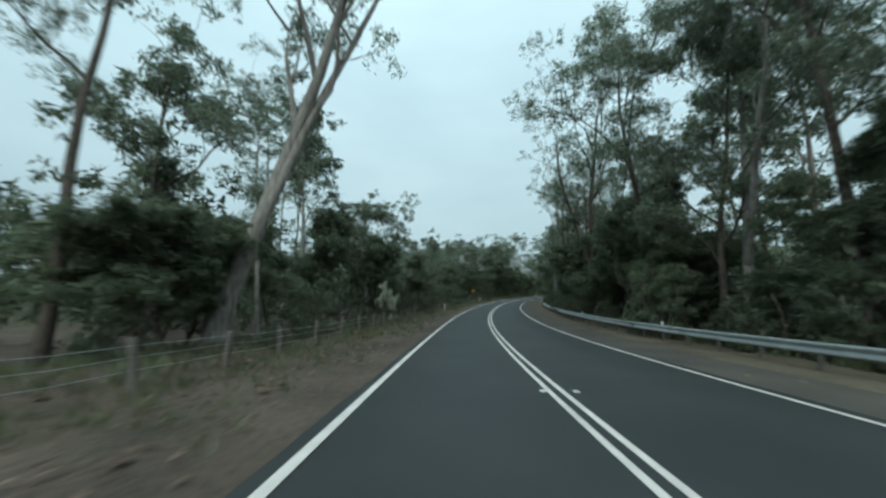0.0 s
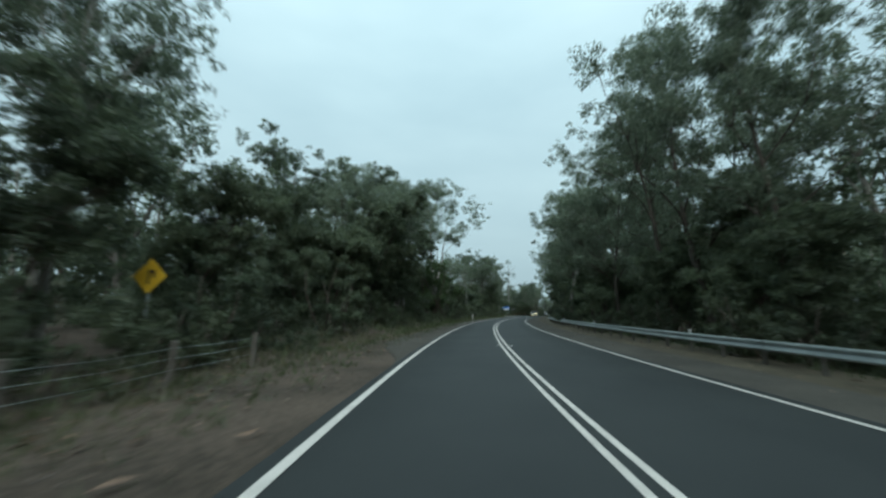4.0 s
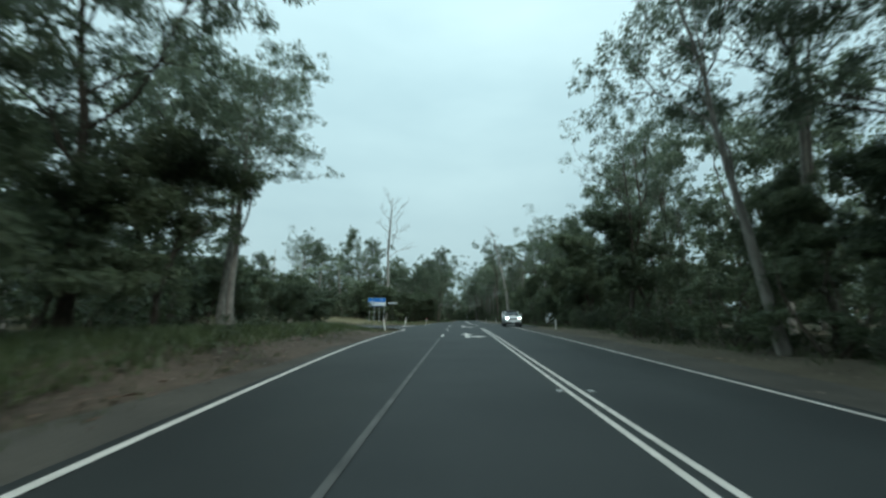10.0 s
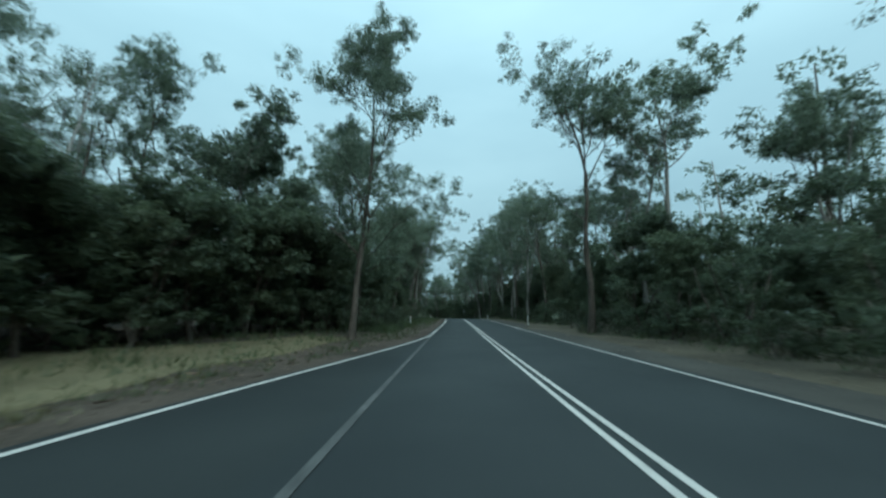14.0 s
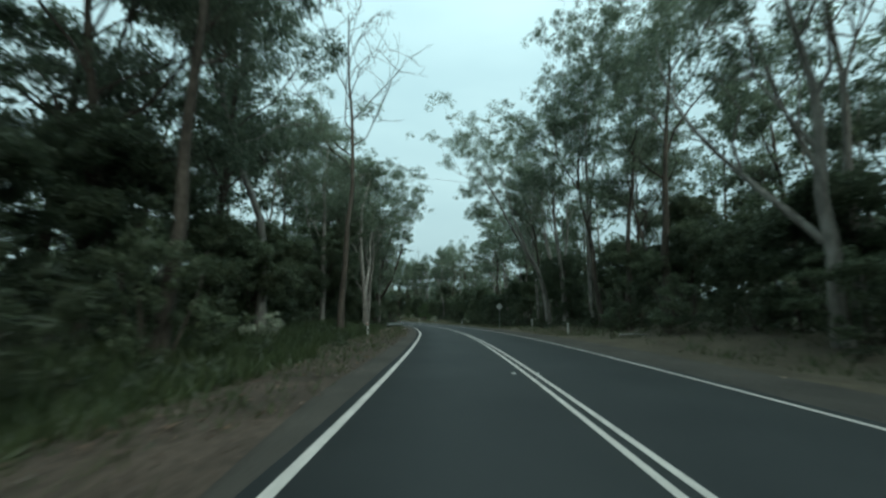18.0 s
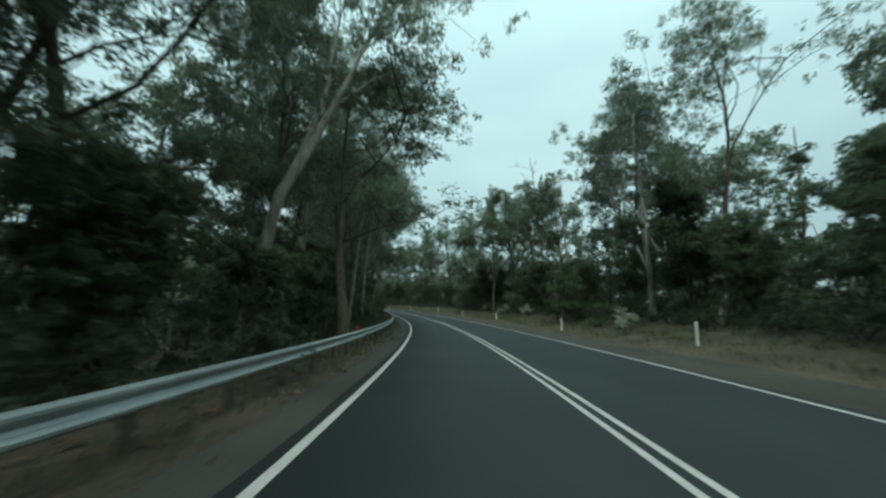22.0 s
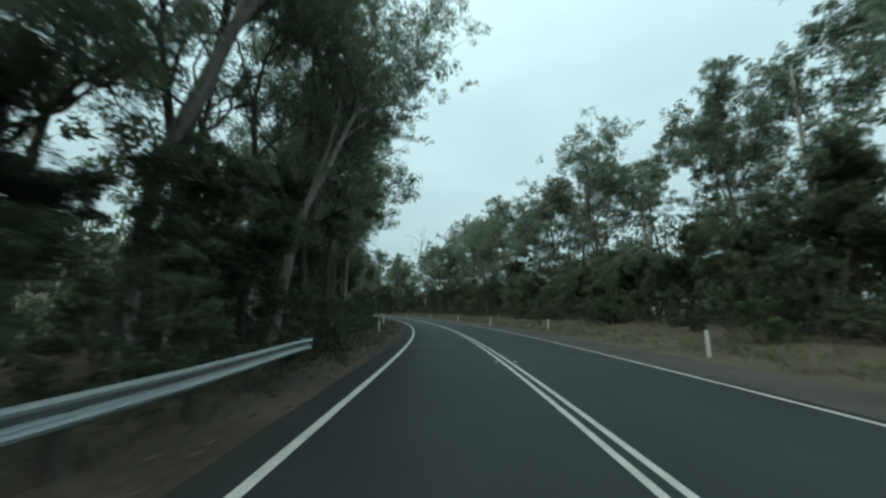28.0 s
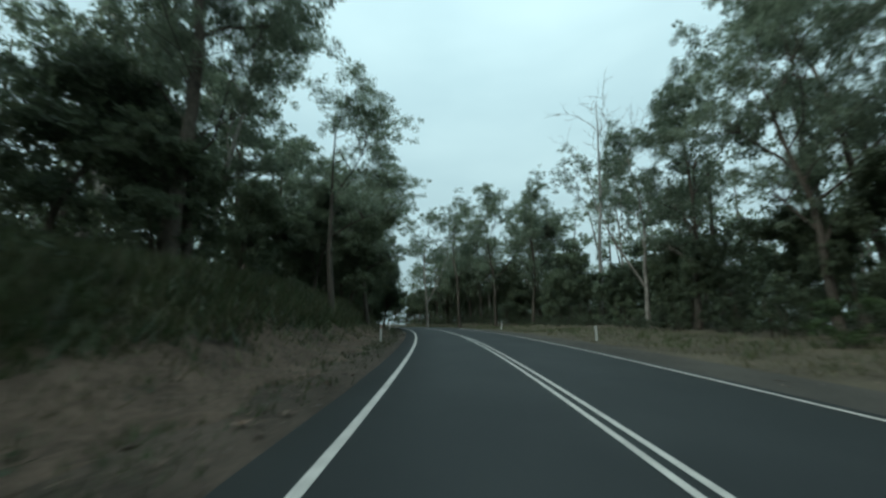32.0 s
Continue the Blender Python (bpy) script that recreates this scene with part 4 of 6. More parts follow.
# trees that stand out: tree, s, d, scale, turn, wide, tilt, tilt towards (0 right, 180 left of the road)
for spec in [
        (N7, 15, -12.4, 1.08, 200, 1.0, 2, 10), (N2, 10.5, -14.5, 0.92, 200, 0.8, 0, 0), (N3, 20, -13.5, 0.8, 80, 1.0, 2, 180),
        (N4, 66, -14, 0.66, 10, 1.0, 0, 0), (N4, 74, -14.5, 0.60, 90, 1.0, 0, 0), (N3, 96, -14, 0.9, 30, 1.0, 0, 0), (N5, 124, -13.5, 0.9, 75, 1.1, 0, 0), (N1, 136, -14, 1.05, 140, 1.1, 0, 0),
        (N1, 148, -11.4, 1.08, 15, 1.55, 0, 0), (N2, 204, -14, 1.12, 220, 1.1, 0, 0), (N2, 213, -13.5, 0.95, 20, 1.2, 0, 0), (N4, 221, -12.5, 1.0, 300, 1.1, 0, 0), (N3, 231, -12.0, 0.85, 300, 1.2, 0, 0),
        (N5, 143, 10.2, 1.06, 50, 1.1, 0, 0), (N2, 14, 12.8, 0.95, 20, 1.0, 0, 0), (N4, 11.5, 13, 1.0, 60, 1.0, 0, 0), (N4, 20, 11.5, 0.9, 160, 1.0, 0, 0), (N1, 19.5, 12.5, 1.1, 200, 1.1, 0, 0), (N2, 27, 11.3, 1.0, 0, 1.1, 0, 0), (WATTLE[2], 32, 10.8, 0.9, 60, 1.2, 0, 0), (WATTLE[2], 37, 11.4, 0.8, 160, 1.2, 0, 0), (N8, 41, 11.5, 1.12, 120, 1.2, 3, 180), (N8, 50, 11.4, 1.0, 200, 1.0, 0, 0), (WATTLE[2], 47, 11.8, 0.8, 10, 1.2, 0, 0), (N8, 57, 12, 0.9, 30, 1.0, 0, 0), (N8, 61, 14.5, 0.95, 130, 1.0, 0, 0), (N4, 76, 12.5, 0.8, 30, 1.0, 0, 0), (N3, 47, -12, 1.0, 30, 1.2, 4, 180), (N4, 82, 11, 0.75, 30, 1.1, 0, 0), (N4, 102, 11, 0.75, 30, 1.1, 0, 0), (N2, 112, 11.5, 0.7, 10, 1.1, 0, 0), (N4, 119.5, -14, 0.95, 10, 1.0, 0, 0), (WATTLE[2], 120, -12.6, 1.0, 100, 1.2, 0, 0), (WATTLE[2], 124, -11.9, 1.0, 200, 1.2, 0, 0), (WATTLE[2], 128, -12, 1.0, 300, 1.2, 0, 0), (N4, 125, -14.5, 1.15, 110, 1.1, 0, 0), (N4, 131, -13.5, 1.1, 210, 1.1, 0, 0), (N4, 117, 12.5, 0.85, 70, 1.1, 0, 0), (N4, 123, 11.5, 0.85, 170, 1.1, 0, 0), (N4, 129, 12, 0.75, 250, 1.1, 0, 0), (N4, 195, 11.5, 0.85, 0, 1.1, 0, 0), (N4, 203, 11.8, 0.95, 90, 1.1, 0, 0), (N4, 222, 12, 0.9, 200, 1.1, 0, 0), (N1, 214, 10.8, 1.02, 60, 1.1, 0, 0), (N1, 362, 11, 1.0, 200, 1.1, 0, 0), (N3, 371, 10.5, 1.1, 20, 1.0, 0, 0), (N5, 380, 11.5, 0.95, 0, 1.1, 0, 0), (N2, 353, 12, 1.05, 330, 1.1, 0, 0), (N5, 427, 13, 1.0, 200, 1.3, 4, 180), (N2, 417, 14.5, 1.05, 260, 1.1, 4, 180), (N4, 138, 12.5, 0.95, 250, 1.0, 0, 0), (N2, 180, 12.5, 0.90, 30, 1.0, 0, 0), (N1, 190, 13.5, 0.95, 60, 1.0, 4, 0),
        (N3, 231, 10.6, 1.15, 160, 1.0, 9, 180), (N5, 185, 11.4, 0.92, 20, 1.1, 7, 180), (N8, 299.5, 12.4, 0.95, 160, 1.0, 0, 0), (N8, 245, 11, 0.75, 160, 1.0, 0, 0), (N4, 276, 18.5, 0.66, 10, 1.1, 0, 0), (N4, 227, -15, 0.95, 10, 1.1, 0, 0), (N2, 222, -17, 0.95, 110, 1.1, 0, 0), (N8, 309, 19, 1.15, 110, 1.1, 0, 0),
        (N4, 332, -11, 1.12, 0, 1.15, 0, 0), (N4, 364, -13, 0.86, 90, 1.35, 0, 0), (N2, 377, -15, 1.0, 90, 1.2, 0, 0), (N4, 371.5, -16, 1.0, 190, 1.2, 0, 0), (N7, 381, -10.6, 0.92, 90, 0.85, 0, 0), (N5, 386, -12.3, 1.05, 0, 1.1, 3, 0), (N2, 369.5, -10.2, 0.95, 220, 0.9, 5, 10), (N3, 374, -11.5, 1.0, 120, 0.9, 9, 20),
        (N2, 329, 9.5, 1.08, 70, 1.1, 0, 0), (N1, 395, 12.5, 0.9, 40, 1.3, 0, 0), (N2, 433, 15, 0.95, 40, 1.1, 3, 180),
        (N5, 402, -12, 0.95, 200, 1.1, 0, 0), (N1, 423, -9.5, 1.0, 20, 1.5, 0, 0), (N1, 437, -10.5, 1.06, 110, 1.25, 0, 0), (N3, 449, -9, 0.85, 70, 1.3, 0, 0),
        (N9, 453.5, -9.8, 1.0, 320, 1.0, 2, 0), (N3, 469, -9.2, 1.0, 20, 1.2, 0, 0), (N5, 481, -9.4, 0.95, 90, 1.2, 2, 0), (N6, 485, -6.6, 0.78, 999, 1.6, 6, 0), (N3, 496, -8.6, 1.0, 50, 0.9, 7, 20),
        (N3, 507, -9, 0.98, 150, 1.1, 3, 0), (WATTLE[0], 497, -11, 0.55, 30, 1.3, 0, 0), (WATTLE[2], 500.5, -12.2, 0.6, 130, 1.2, 0, 0), (WATTLE[2], 541, 15, 0.85, 30, 1.2, 0, 0), (WATTLE[2], 544.5, 16, 0.9, 150, 1.2, 0, 0), (WATTLE[0], 115, -11.9, 0.75, 30, 1.3, 0, 0), (WATTLE[0], 118, -12, 0.8, 130, 1.3, 0, 0), (WATTLE[0], 113, -12.6, 0.75, 230, 1.3, 0, 0), (WATTLE[1], 368, -12.6, 0.6, 0, 1.3, 0, 0), (WATTLE[0], 372, -13.5, 0.6, 90, 1.2, 0, 0), (WATTLE[0], 375.5, -13.8, 0.65, 270, 1.2, 0, 0), (N2, 517, -10.2, 1.0, 30, 1.2, 0, 0), (N6, 524, -8.6, 1.15, 999, 1.25, 6, 0), (N6, 529.5, -8, 1.15, 999, 1.2, 8, 0), (N6, 535, -8.4, 1.15, 999, 1.2, 6, 0), (N3, 527, -8.8, 1.05, 200, 1.0, 10, 0), (N3, 532.5, -9.2, 1.1, 80, 1.0, 9, 0), (N4, 521, -12.6, 1.15, 0, 1.1, 0, 0), (N9, 538, -11, 1.0, 190, 1.0, 3, 0), (N1, 514, -12.5, 1.1, 60, 1.2, 0, 0), (N5, 613, -9.8, 0.95, 140, 1.1, 6, 0), (N4, 604, -13.5, 1.15, 0, 1.2, 0, 0), (N8, 610.5, -12.2, 1.0, 70, 1.2, 0, 0), (N4, 619, -12.4, 1.15, 170, 1.2, 2, 0), (N8, 607, -16, 1.0, 70, 1.2, 0, 0), (N4, 626, -12.5, 1.0, 270, 1.1, 0, 0), (N2, 541, -10.4, 0.95, 200, 1.05, 0, 0), 
        (N5, 567, -9.2, 1.05, 20, 1.3, 3, 0), (N1, 574, -9.0, 0.9, 140, 1.35, 0, 0), (N2, 586, -9.6, 0.95, 260, 1.2, 0, 0), (N4, 597, -9.5, 0.9, 20, 1.2, 0, 0), (N5, 606, -11, 0.95, 60, 1.1, 0, 0),
        (N4, 460, -14.5, 1.0, 200, 1.1, 0, 0), (N4, 468, -12.5, 1.1, 300, 1.0, 0, 0), (N4, 477, -13, 1.15, 40, 1.1, 0, 0), (N4, 488, -12.5, 1.1, 140, 1.1, 0, 0), (N2, 498, -14, 1.0, 240, 1.1, 0, 0), (N4, 394, -14.5, 1.0, 20, 1.1, 0, 0), (N4, 401, -15, 1.05, 120, 1.1, 0, 0), (N2, 392, -10.2, 0.9, 80, 0.9, 3, 0), (N6, 644, -11, 0.9, 999, 1.15, 3, 0), (N2, 52, -17, 0.9, 70, 1.1, 0, 0), (N4, 59, -23.5, 0.92, 70, 1.1, 0, 0), (N2, 56, -22, 0.8, 210, 1.1, 0, 0), (N4, 651, 21, 1.0, 100, 1.2, 0, 0), (N4, 655, 26, 1.05, 200, 1.2, 0, 0), (N2, 632, -12.5, 1.0, 40, 1.1, 0, 0), (N2, 638, -13, 1.05, 140, 1.0, 0, 0), (N2, 647, -12, 1.0, 240, 1.1, 0, 0), (N4, 646.5, -14.5, 1.15, 40, 1.2, 0, 0), (N4, 651.5, -15, 1.15, 140, 1.2, 0, 0), (N4, 655, -17.5, 1.1, 240, 1.2, 0, 0), (N1, 652, -13.2, 0.95, 340, 1.0, 0, 0), (N4, 657, -12.5, 0.9, 20, 1.0, 0, 0), (N1, 418, -13, 1.05, 60, 1.1, 0, 0), (N4, 429, -15, 1.0, 160, 1.0, 0, 0), (N2, 434, -13.5, 1.0, 260, 1.1, 0, 0), (N4, 442, -13.5, 1.0, 0, 1.1, 0, 0), (N4, 209, 12.8, 1.15, 30, 1.1, 0, 0), (N2, 217, 13.5, 1.05, 80, 1.1, 0, 0), (N4, 226, 13.2, 1.1, 130, 1.1, 0, 0), (N4, 150, 12.5, 1.0, 300, 1.1, 0, 0), (N2, 197, -14, 0.95, 300, 1.1, 0, 0), (N4, 689, 16, 0.8, 300, 1.1, 0, 0), (N4, 697, 16.5, 0.85, 30, 1.1, 0, 0), (N4, 706, 17, 0.9, 130, 1.1, 0, 0), (N6, 617, -9.4, 1.0, 999, 1.25, 3, 0), (N6, 624, -11, 1.0, 999, 1.25, 3, 0), (N2, 629, -11.5, 0.9, 150, 1.25, 4, 0), (N3, 640, -10.5, 0.9, 10, 1.1, 0, 0), (N8, 664, -11.8, 0.9, 140, 0.9, 0, 0), (N8, 668, -13.5, 0.9, 30, 0.9, 3, 0), (N7, 677, -11, 1.0, 30, 1.0, 2, 0), (N2, 669, 17, 1.0, 30, 1.1, 0, 0), (N4, 680, 18, 1.0, 130, 1.1, 0, 0), (N4, 686, 21, 1.1, 230, 1.0, 0, 0),
        (N5, 684, -13.5, 0.9, 240, 1.2, 2, 0), (N4, 694, -11.8, 0.62, 60, 1.2, 0, 0), (N2, 692, -11, 0.9, 70, 1.1, 3, 0), (N6, 703, -8.5, 0.78, 999, 1.15, 3, 0), (N6, 714, -7.6, 0.78, 999, 1.3, 3, 0), (N4, 722, -11, 0.7, 0, 1.2, 0, 0),
        (N2, 474, 15.5, 0.86, 0, 1.1, 0, 0), (N1, 449, 15, 1.0, 0, 1.1, 0, 0), (N2, 457, 16, 1.1, 80, 1.1, 0, 0), (N2, 489, 16.5, 0.85, 130, 1.0, 0, 0), (N1, 497, 17, 1.0, 40, 1.1, 0, 0), (N4, 503, 19.5, 1.1, 130, 1.0, 0, 0), (N4, 527, 20, 1.0, 0, 1.1, 0, 0), (N4, 534, 14.5, 1.05, 70, 1.0, 0, 0), (N4, 166, 13, 0.95, 0, 1.1, 0, 0), (N2, 172, 13.5, 1.0, 100, 1.1, 0, 0), (N2, 556, 18.5, 1.0, 310, 1.1, 0, 0),
        (N2, 569, 19.5, 1.0, 60, 1.2, 0, 0), (N1, 576, 19, 1.05, 0, 1.0, 0, 0), (N4, 593, 23, 1.2, 60, 1.0, 0, 0), (N5, 611, 23, 0.9, 60, 1.0, 0, 0), (N4, 620, 20, 0.85, 60, 1.0, 0, 0),
        (N2, 635, 19, 1.03, 10, 1.1, 0, 0), (N4, 661, 18, 1.0, 10, 1.1, 0, 0), (N4, 674, 20, 1.05, 110, 1.1, 0, 0), (N2, 700, 24, 1.12, 60, 1.0, 0, 0), (N4, 744, 14, 1.3, 60, 1.0, 0, 0), (N2, 752, 10, 1.15, 30, 1.1, 0, 0), (N1, 762, 6, 1.2, 30, 1.1, 0, 0), (N4, 736, 17, 1.1, 130, 1.0, 0, 0), (N4, 306, -38, 0.82, 40, 1.0, 0, 0), (N2, 314, -39, 0.95, 80, 1.0, 0, 0), (N4, 320, -36, 0.9, 20, 1.0, 0, 0), (N2, 328, -37, 1.1, 0, 1.0, 0, 0), (N4, 694, 21, 0.85, 200, 1.0, 0, 0), (N4, 728, -9, 0.8, 200, 1.1, 0, 0), (N4, 739, -8, 0.9, 20, 1.1, 0, 0), (N4, 752, -8, 0.9, 120, 1.1, 0, 0), (N4, 766, -9, 0.9, 120, 1.1, 0, 0)]:
    ob, s, d, k, turn, *more = spec
    put(ob, s, d, k, math.degrees(road(s)[3]) if turn == 999 else turn, *more)

# tall crowns that rise over the scrub beyond the field
for ob, s, d, k, wide in ((N4, 318.5, -7.9, 0.92, 0.95), (N4, 326, -28, 1.1, 0.85), (N4, 316, -33, 1.12, 0.8), (N2, 315, -43, 0.9, 1.0), (N8, 303, -41, 0.8, 1.0), (N4, 334, -24, 0.9, 1.0), (N8, 309, -27, 0.72, 0.9)):
    copy_thing(ob, put_pose(s, d, k, s * 23 % 360, wide))


def clear_zone(s, d):
    """Open ground at the junction and along the paddock."""
    if d < 0:
        return (234 < s <= 243 and d > -20) or (243 < s < 288 and d > -44) or (288 <= s < 326 and d > -18.5 + 0.28 * (s - 293)) or (s < 9 and d > -58) or (s < 30 and d < -28 and d > -58) or (25 < s < 36 and d > -11.3)
    return 270 < s < 292 and d < 18


def front(s, side):
    """How far the first trees stand from the centre line."""
    if side < 0:
        return max(11.5 - 2.3 * window(s, 440, 612, 8), -left_edge(s) + 4.8)
    return 10.8 + 0.9 * smooth(146, 160, s) + 2.3 * smooth(330, 420, s) + 3.0 * smooth(470, 500, s)


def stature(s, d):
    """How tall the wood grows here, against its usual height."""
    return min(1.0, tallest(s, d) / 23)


def thin(s, d):
    """Where the wood falls away behind the first trees and the sky shows between the trunks."""
    return 610 < s < 668 and d < -13


def grassy(s, d):
    """Grass, not scrub, under the trees' edge."""
    return (216 < s < 246 and -13.2 < d < 0) or (394 < s < 442 and -12 < d < 0) or (662 < s < 714 and -12.5 < d < 0)


rng = random.Random(5)


def row(kinds, s0, s1, gap, extra, spread, size, wide=(0.85, 1.2), sides=(-1, 1)):
    for side in sides:
        s = s0 + rng.random() * gap
        while s < s1:
            d = side * (front(s, side) + extra + rng.uniform(-spread, spread))
            if not clear_zone(s, d) and not (thin(s, d) and rng.random() < 0.75) and not (kinds is SCRUB and grassy(s, d)):
                put(rng.choice(kinds), s, d, rng.uniform(*size), rng.uniform(0, 360), rng.uniform(*wide), rng.gauss(0, 2.0), rng.uniform(0, 360))
            s += gap * rng.uniform(0.6, 1.4)


row(NEAR, 24, 735, 25.0, 2.0, 1.5, (0.72, 1.0))
row([N3, N2, N1], 438, 625, 12.0, 4.5, 2.0, (0.9, 1.1), sides=(-1,))
row([N2, N5, N1], 372, 446, 8.0, 0.8, 1.5, (1.05, 1.25), sides=(1,))
row(NEAR, 735, 810, 8.0, 3.0, 2.5, (0.8, 1.0))
row([WATTLE[2], N4, WATTLE[2]], 738, 838, 5.0, 0.8, 1.5, (0.8, 1.05))
row(MID, 10, 815, 13.0, 9.0, 3.0, (0.78, 1.05))
row(WATTLE, 12, 800, 6.6, 1.6, 1.6, (0.55, 0.9))
row([WATTLE[2], WATTLE[0]], 8, 236, 5.0, 2.6, 1.2, (0.6, 0.85), sides=(1,))
row([WATTLE[0], WATTLE[1]], 98, 232, 6.0, 2.8, 1.4, (0.6, 0.85), sides=(-1,))
row([WATTLE[0], WATTLE[1]], 434, 800, 6.0, 2.4, 1.4, (0.55, 0.85), sides=(-1,))
row([WATTLE[0], WATTLE[1]], 330, 436, 5.0, 2.6, 1.4, (0.6, 0.9))
row([WATTLE[0], WATTLE[1]], 440, 740, 6.0, 1.2, 1.2, (0.6, 0.9), sides=(1,))
row(SCRUB, 8, 790, 3.8, -1.2, 1.2, (0.6, 1.1))

# low undergrowth that creeps out over the verge
gen = np.random.RandomState(31)
low_c = []
for a, b, gap, extra, spread, size in ((100, 232, 2.6, -2.9, 0.9, 1.0), (326, 640, 2.8, -3.4, 0.8, 0.7), (640, 780, 1.4, -2.4, 2.2, 0.9)):
    s = a
    while s < b:
        d = -(front(s, -1) + extra + rng.uniform(-spread, spread))
        for k in range(0 if grassy(s, d) else rng.randint(2, 5)):
            low_c.append((ground_at(s + rng.gauss(0, 0.4), d + rng.gauss(0, 0.4), rng.uniform(0.05, 0.55) * size), rng.uniform(0.22, 0.5) * size, 0.9))
        s += gap * rng.uniform(0.5, 1.5)
fern_c = []
for side, a, b, inner, outer in ((-1, 98, 234, -3.2, 2.5), (-1, 322, 436, -4.6, 3.0), (-1, 436, 640, -3.6, 3.0), (-1, 640, 800, -3.2, 3.0), (1, 4, 262, -1.6, 3.0), (1, 296, 800, -2.6, 3.5)):
    s = a
    while s < b:
        for k in range(5):
            d = side * (front(s, side) + rng.uniform(inner, outer))
            if not clear_zone(s, d) and not (grassy(s, d) and rng.random() < 0.8) and not (side < 0 and 436 < s < 608 and d > -6.6) and not (side > 0 and s < 156 and d < 8.6):
                r = rng.uniform(0.3, 0.75)
                fern_c.append((ground_at(s + rng.gauss(0, 0.6), d, r * rng.uniform(0.1, 1.0)), r, 0.85))
        s += 0.9 * rng.uniform(0.5, 1.5)
for k in range(420):
    s, d = rng.uniform(650, 712), rng.uniform(-11.5, -6.2)
    r = rng.uniform(0.22, 0.5)
    if not (684 < s and d > -8.2) and rng.random() < 0.5:
        fern_c.append((ground_at(s, d, r * rng.uniform(0.0, 0.7)), r, 0.75))
v = np.concatenate([leaves(gen, low_c, 420, 0.15, 0.045, 0.0, 4, 1.3), leaves(gen, fern_c, 150, 0.22, 0.07, -0.2, 5, 1.25)])
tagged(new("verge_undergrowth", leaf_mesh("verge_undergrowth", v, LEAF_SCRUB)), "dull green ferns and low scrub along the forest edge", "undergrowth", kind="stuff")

for k in range(26):
    s = 293.5 + 1.35 * k
    d = -20.5 + 0.3 * (s - 293)
    put((WATTLE[1], SCRUB[2], WATTLE[0])[k % 3], s, d + rng.uniform(-0.8, 0.8), rng.uniform(0.65, 0.9), k * 77, 1.3)
    if k % 2:
        put((WATTLE[2], WATTLE[0])[k // 2 % 2], s, d - 4.5, rng.uniform(0.5, 0.7), k * 77, 1.3)
for k in range(12):
    put((WATTLE[0], WATTLE[2], WATTLE[1])[k % 3], 249 + 2.5 * k, -42.5 - k % 2 * 3, rng.uniform(0.7, 0.95), k * 53, 1.2)
for k in range(10):
    put((WATTLE[2], N4)[k % 2], 258 + 4.5 * k, -48 - k % 3 * 4, 0.62 + 0.05 * (k % 4), k * 71, 1.1)
for s in range(252, 292, 3):
    put((SCRUB[2], WATTLE[1])[s % 2], s, -44 + rng.uniform(-1.5, 1.5), 1.1, s * 71, 1.2)
for ob, s, d, k in [(N8, 294, 15.5, 0.85), (WATTLE[0], 289.5, 14, 0.55), (WATTLE[1], 294, 11.5, 0.7), (WATTLE[0], 291, 11, 0.5), (N8, 288, 20, 0.95), (WATTLE[2], 292, 17.5, 0.6), (WATTLE[2], 295, 19, 0.65), (WATTLE[2], 290, 20.8, 0.7), (WATTLE[2], 286, 22, 0.75), (WATTLE[2], 283, 23.5, 0.75),
                    (WATTLE[0], 288, 18.8, 0.9), (WATTLE[0], 279, 21, 0.9), (WATTLE[2], 276, 20.5, 0.85), (WATTLE[2], 271, 19.5, 0.8), (WATTLE[0], 268, 15, 0.8), (WATTLE[2], 265, 14.5, 0.75), (WATTLE[2], 260, 13.5, 0.75)]:
    put(ob, s, d, k, s * 13)
for k, (s, d, size) in enumerate(((246.6, -15.6, 0.42), (248.4, -15, 0.4), (250.4, -16.2, 0.42), (249, -19, 0.55), (252, -19.8, 0.5), (250.8, -24, 0.65), (253.8, -25, 0.55), (255, -31, 0.7), (248, -25, 0.75), (252, -31, 0.8))):
    copy_thing((WATTLE[0], WATTLE[1], WATTLE[2])[k % 3], put_pose(s, d, size * (0.75 if k % 3 == 2 else 1.0), k * 67, 1.3))
for s, d, k in ((11.2, -12.2, 0.62), (13.2, -12.8, 0.68), (12.4, -14.5, 0.7), (15.2, -13.8, 0.7)):
    put(WATTLE[1], s, d, k, s * 90, 1.45)
GREEN = [shrub("green_bush", 46, 5.2, 4.2, 20, 420, (0.20, 0.07), LEAF_FRESH, BARK_DARK, "tall bush of fresher green leaves at the forest edge", "bush", "green bushes"),
         shrub("green_bush", 47, 2.2, 2.6, 14, 800, (0.15, 0.05), LEAF_FRESH, BARK_DARK, "rounded bush of fresher green leaves on the verge", "bush", "green bushes")]
PROTOS += GREEN
for k, s, d, size in ((0, 143, -10.6, 1.75), (0, 146.5, -12, 1.5), (0, 504, 13.2, 1.0), (0, 509, 14.5, 1.05), (0, 520, 14, 0.9), (1, 497, 12.6, 1.0), (1, 649, -8.6, 0.8), (1, 652, -8.9, 0.75), (1, 655.5, -8.4, 0.7),
                      (1, 646, -9.2, 0.8), (1, 694, 13.5, 0.9), (0, 628, 14.5, 0.95), (1, 612, 13, 1.0), (1, 118, -9.6, 0.7), (1, 221, 11, 0.8)):
    put(GREEN[k], s, d, size, s * 61 % 360)
for s, d in ((653.5, -11.6), (656, -13.5)):
    put(WATTLE[2], s, d, 0.8, s * 40 % 360)
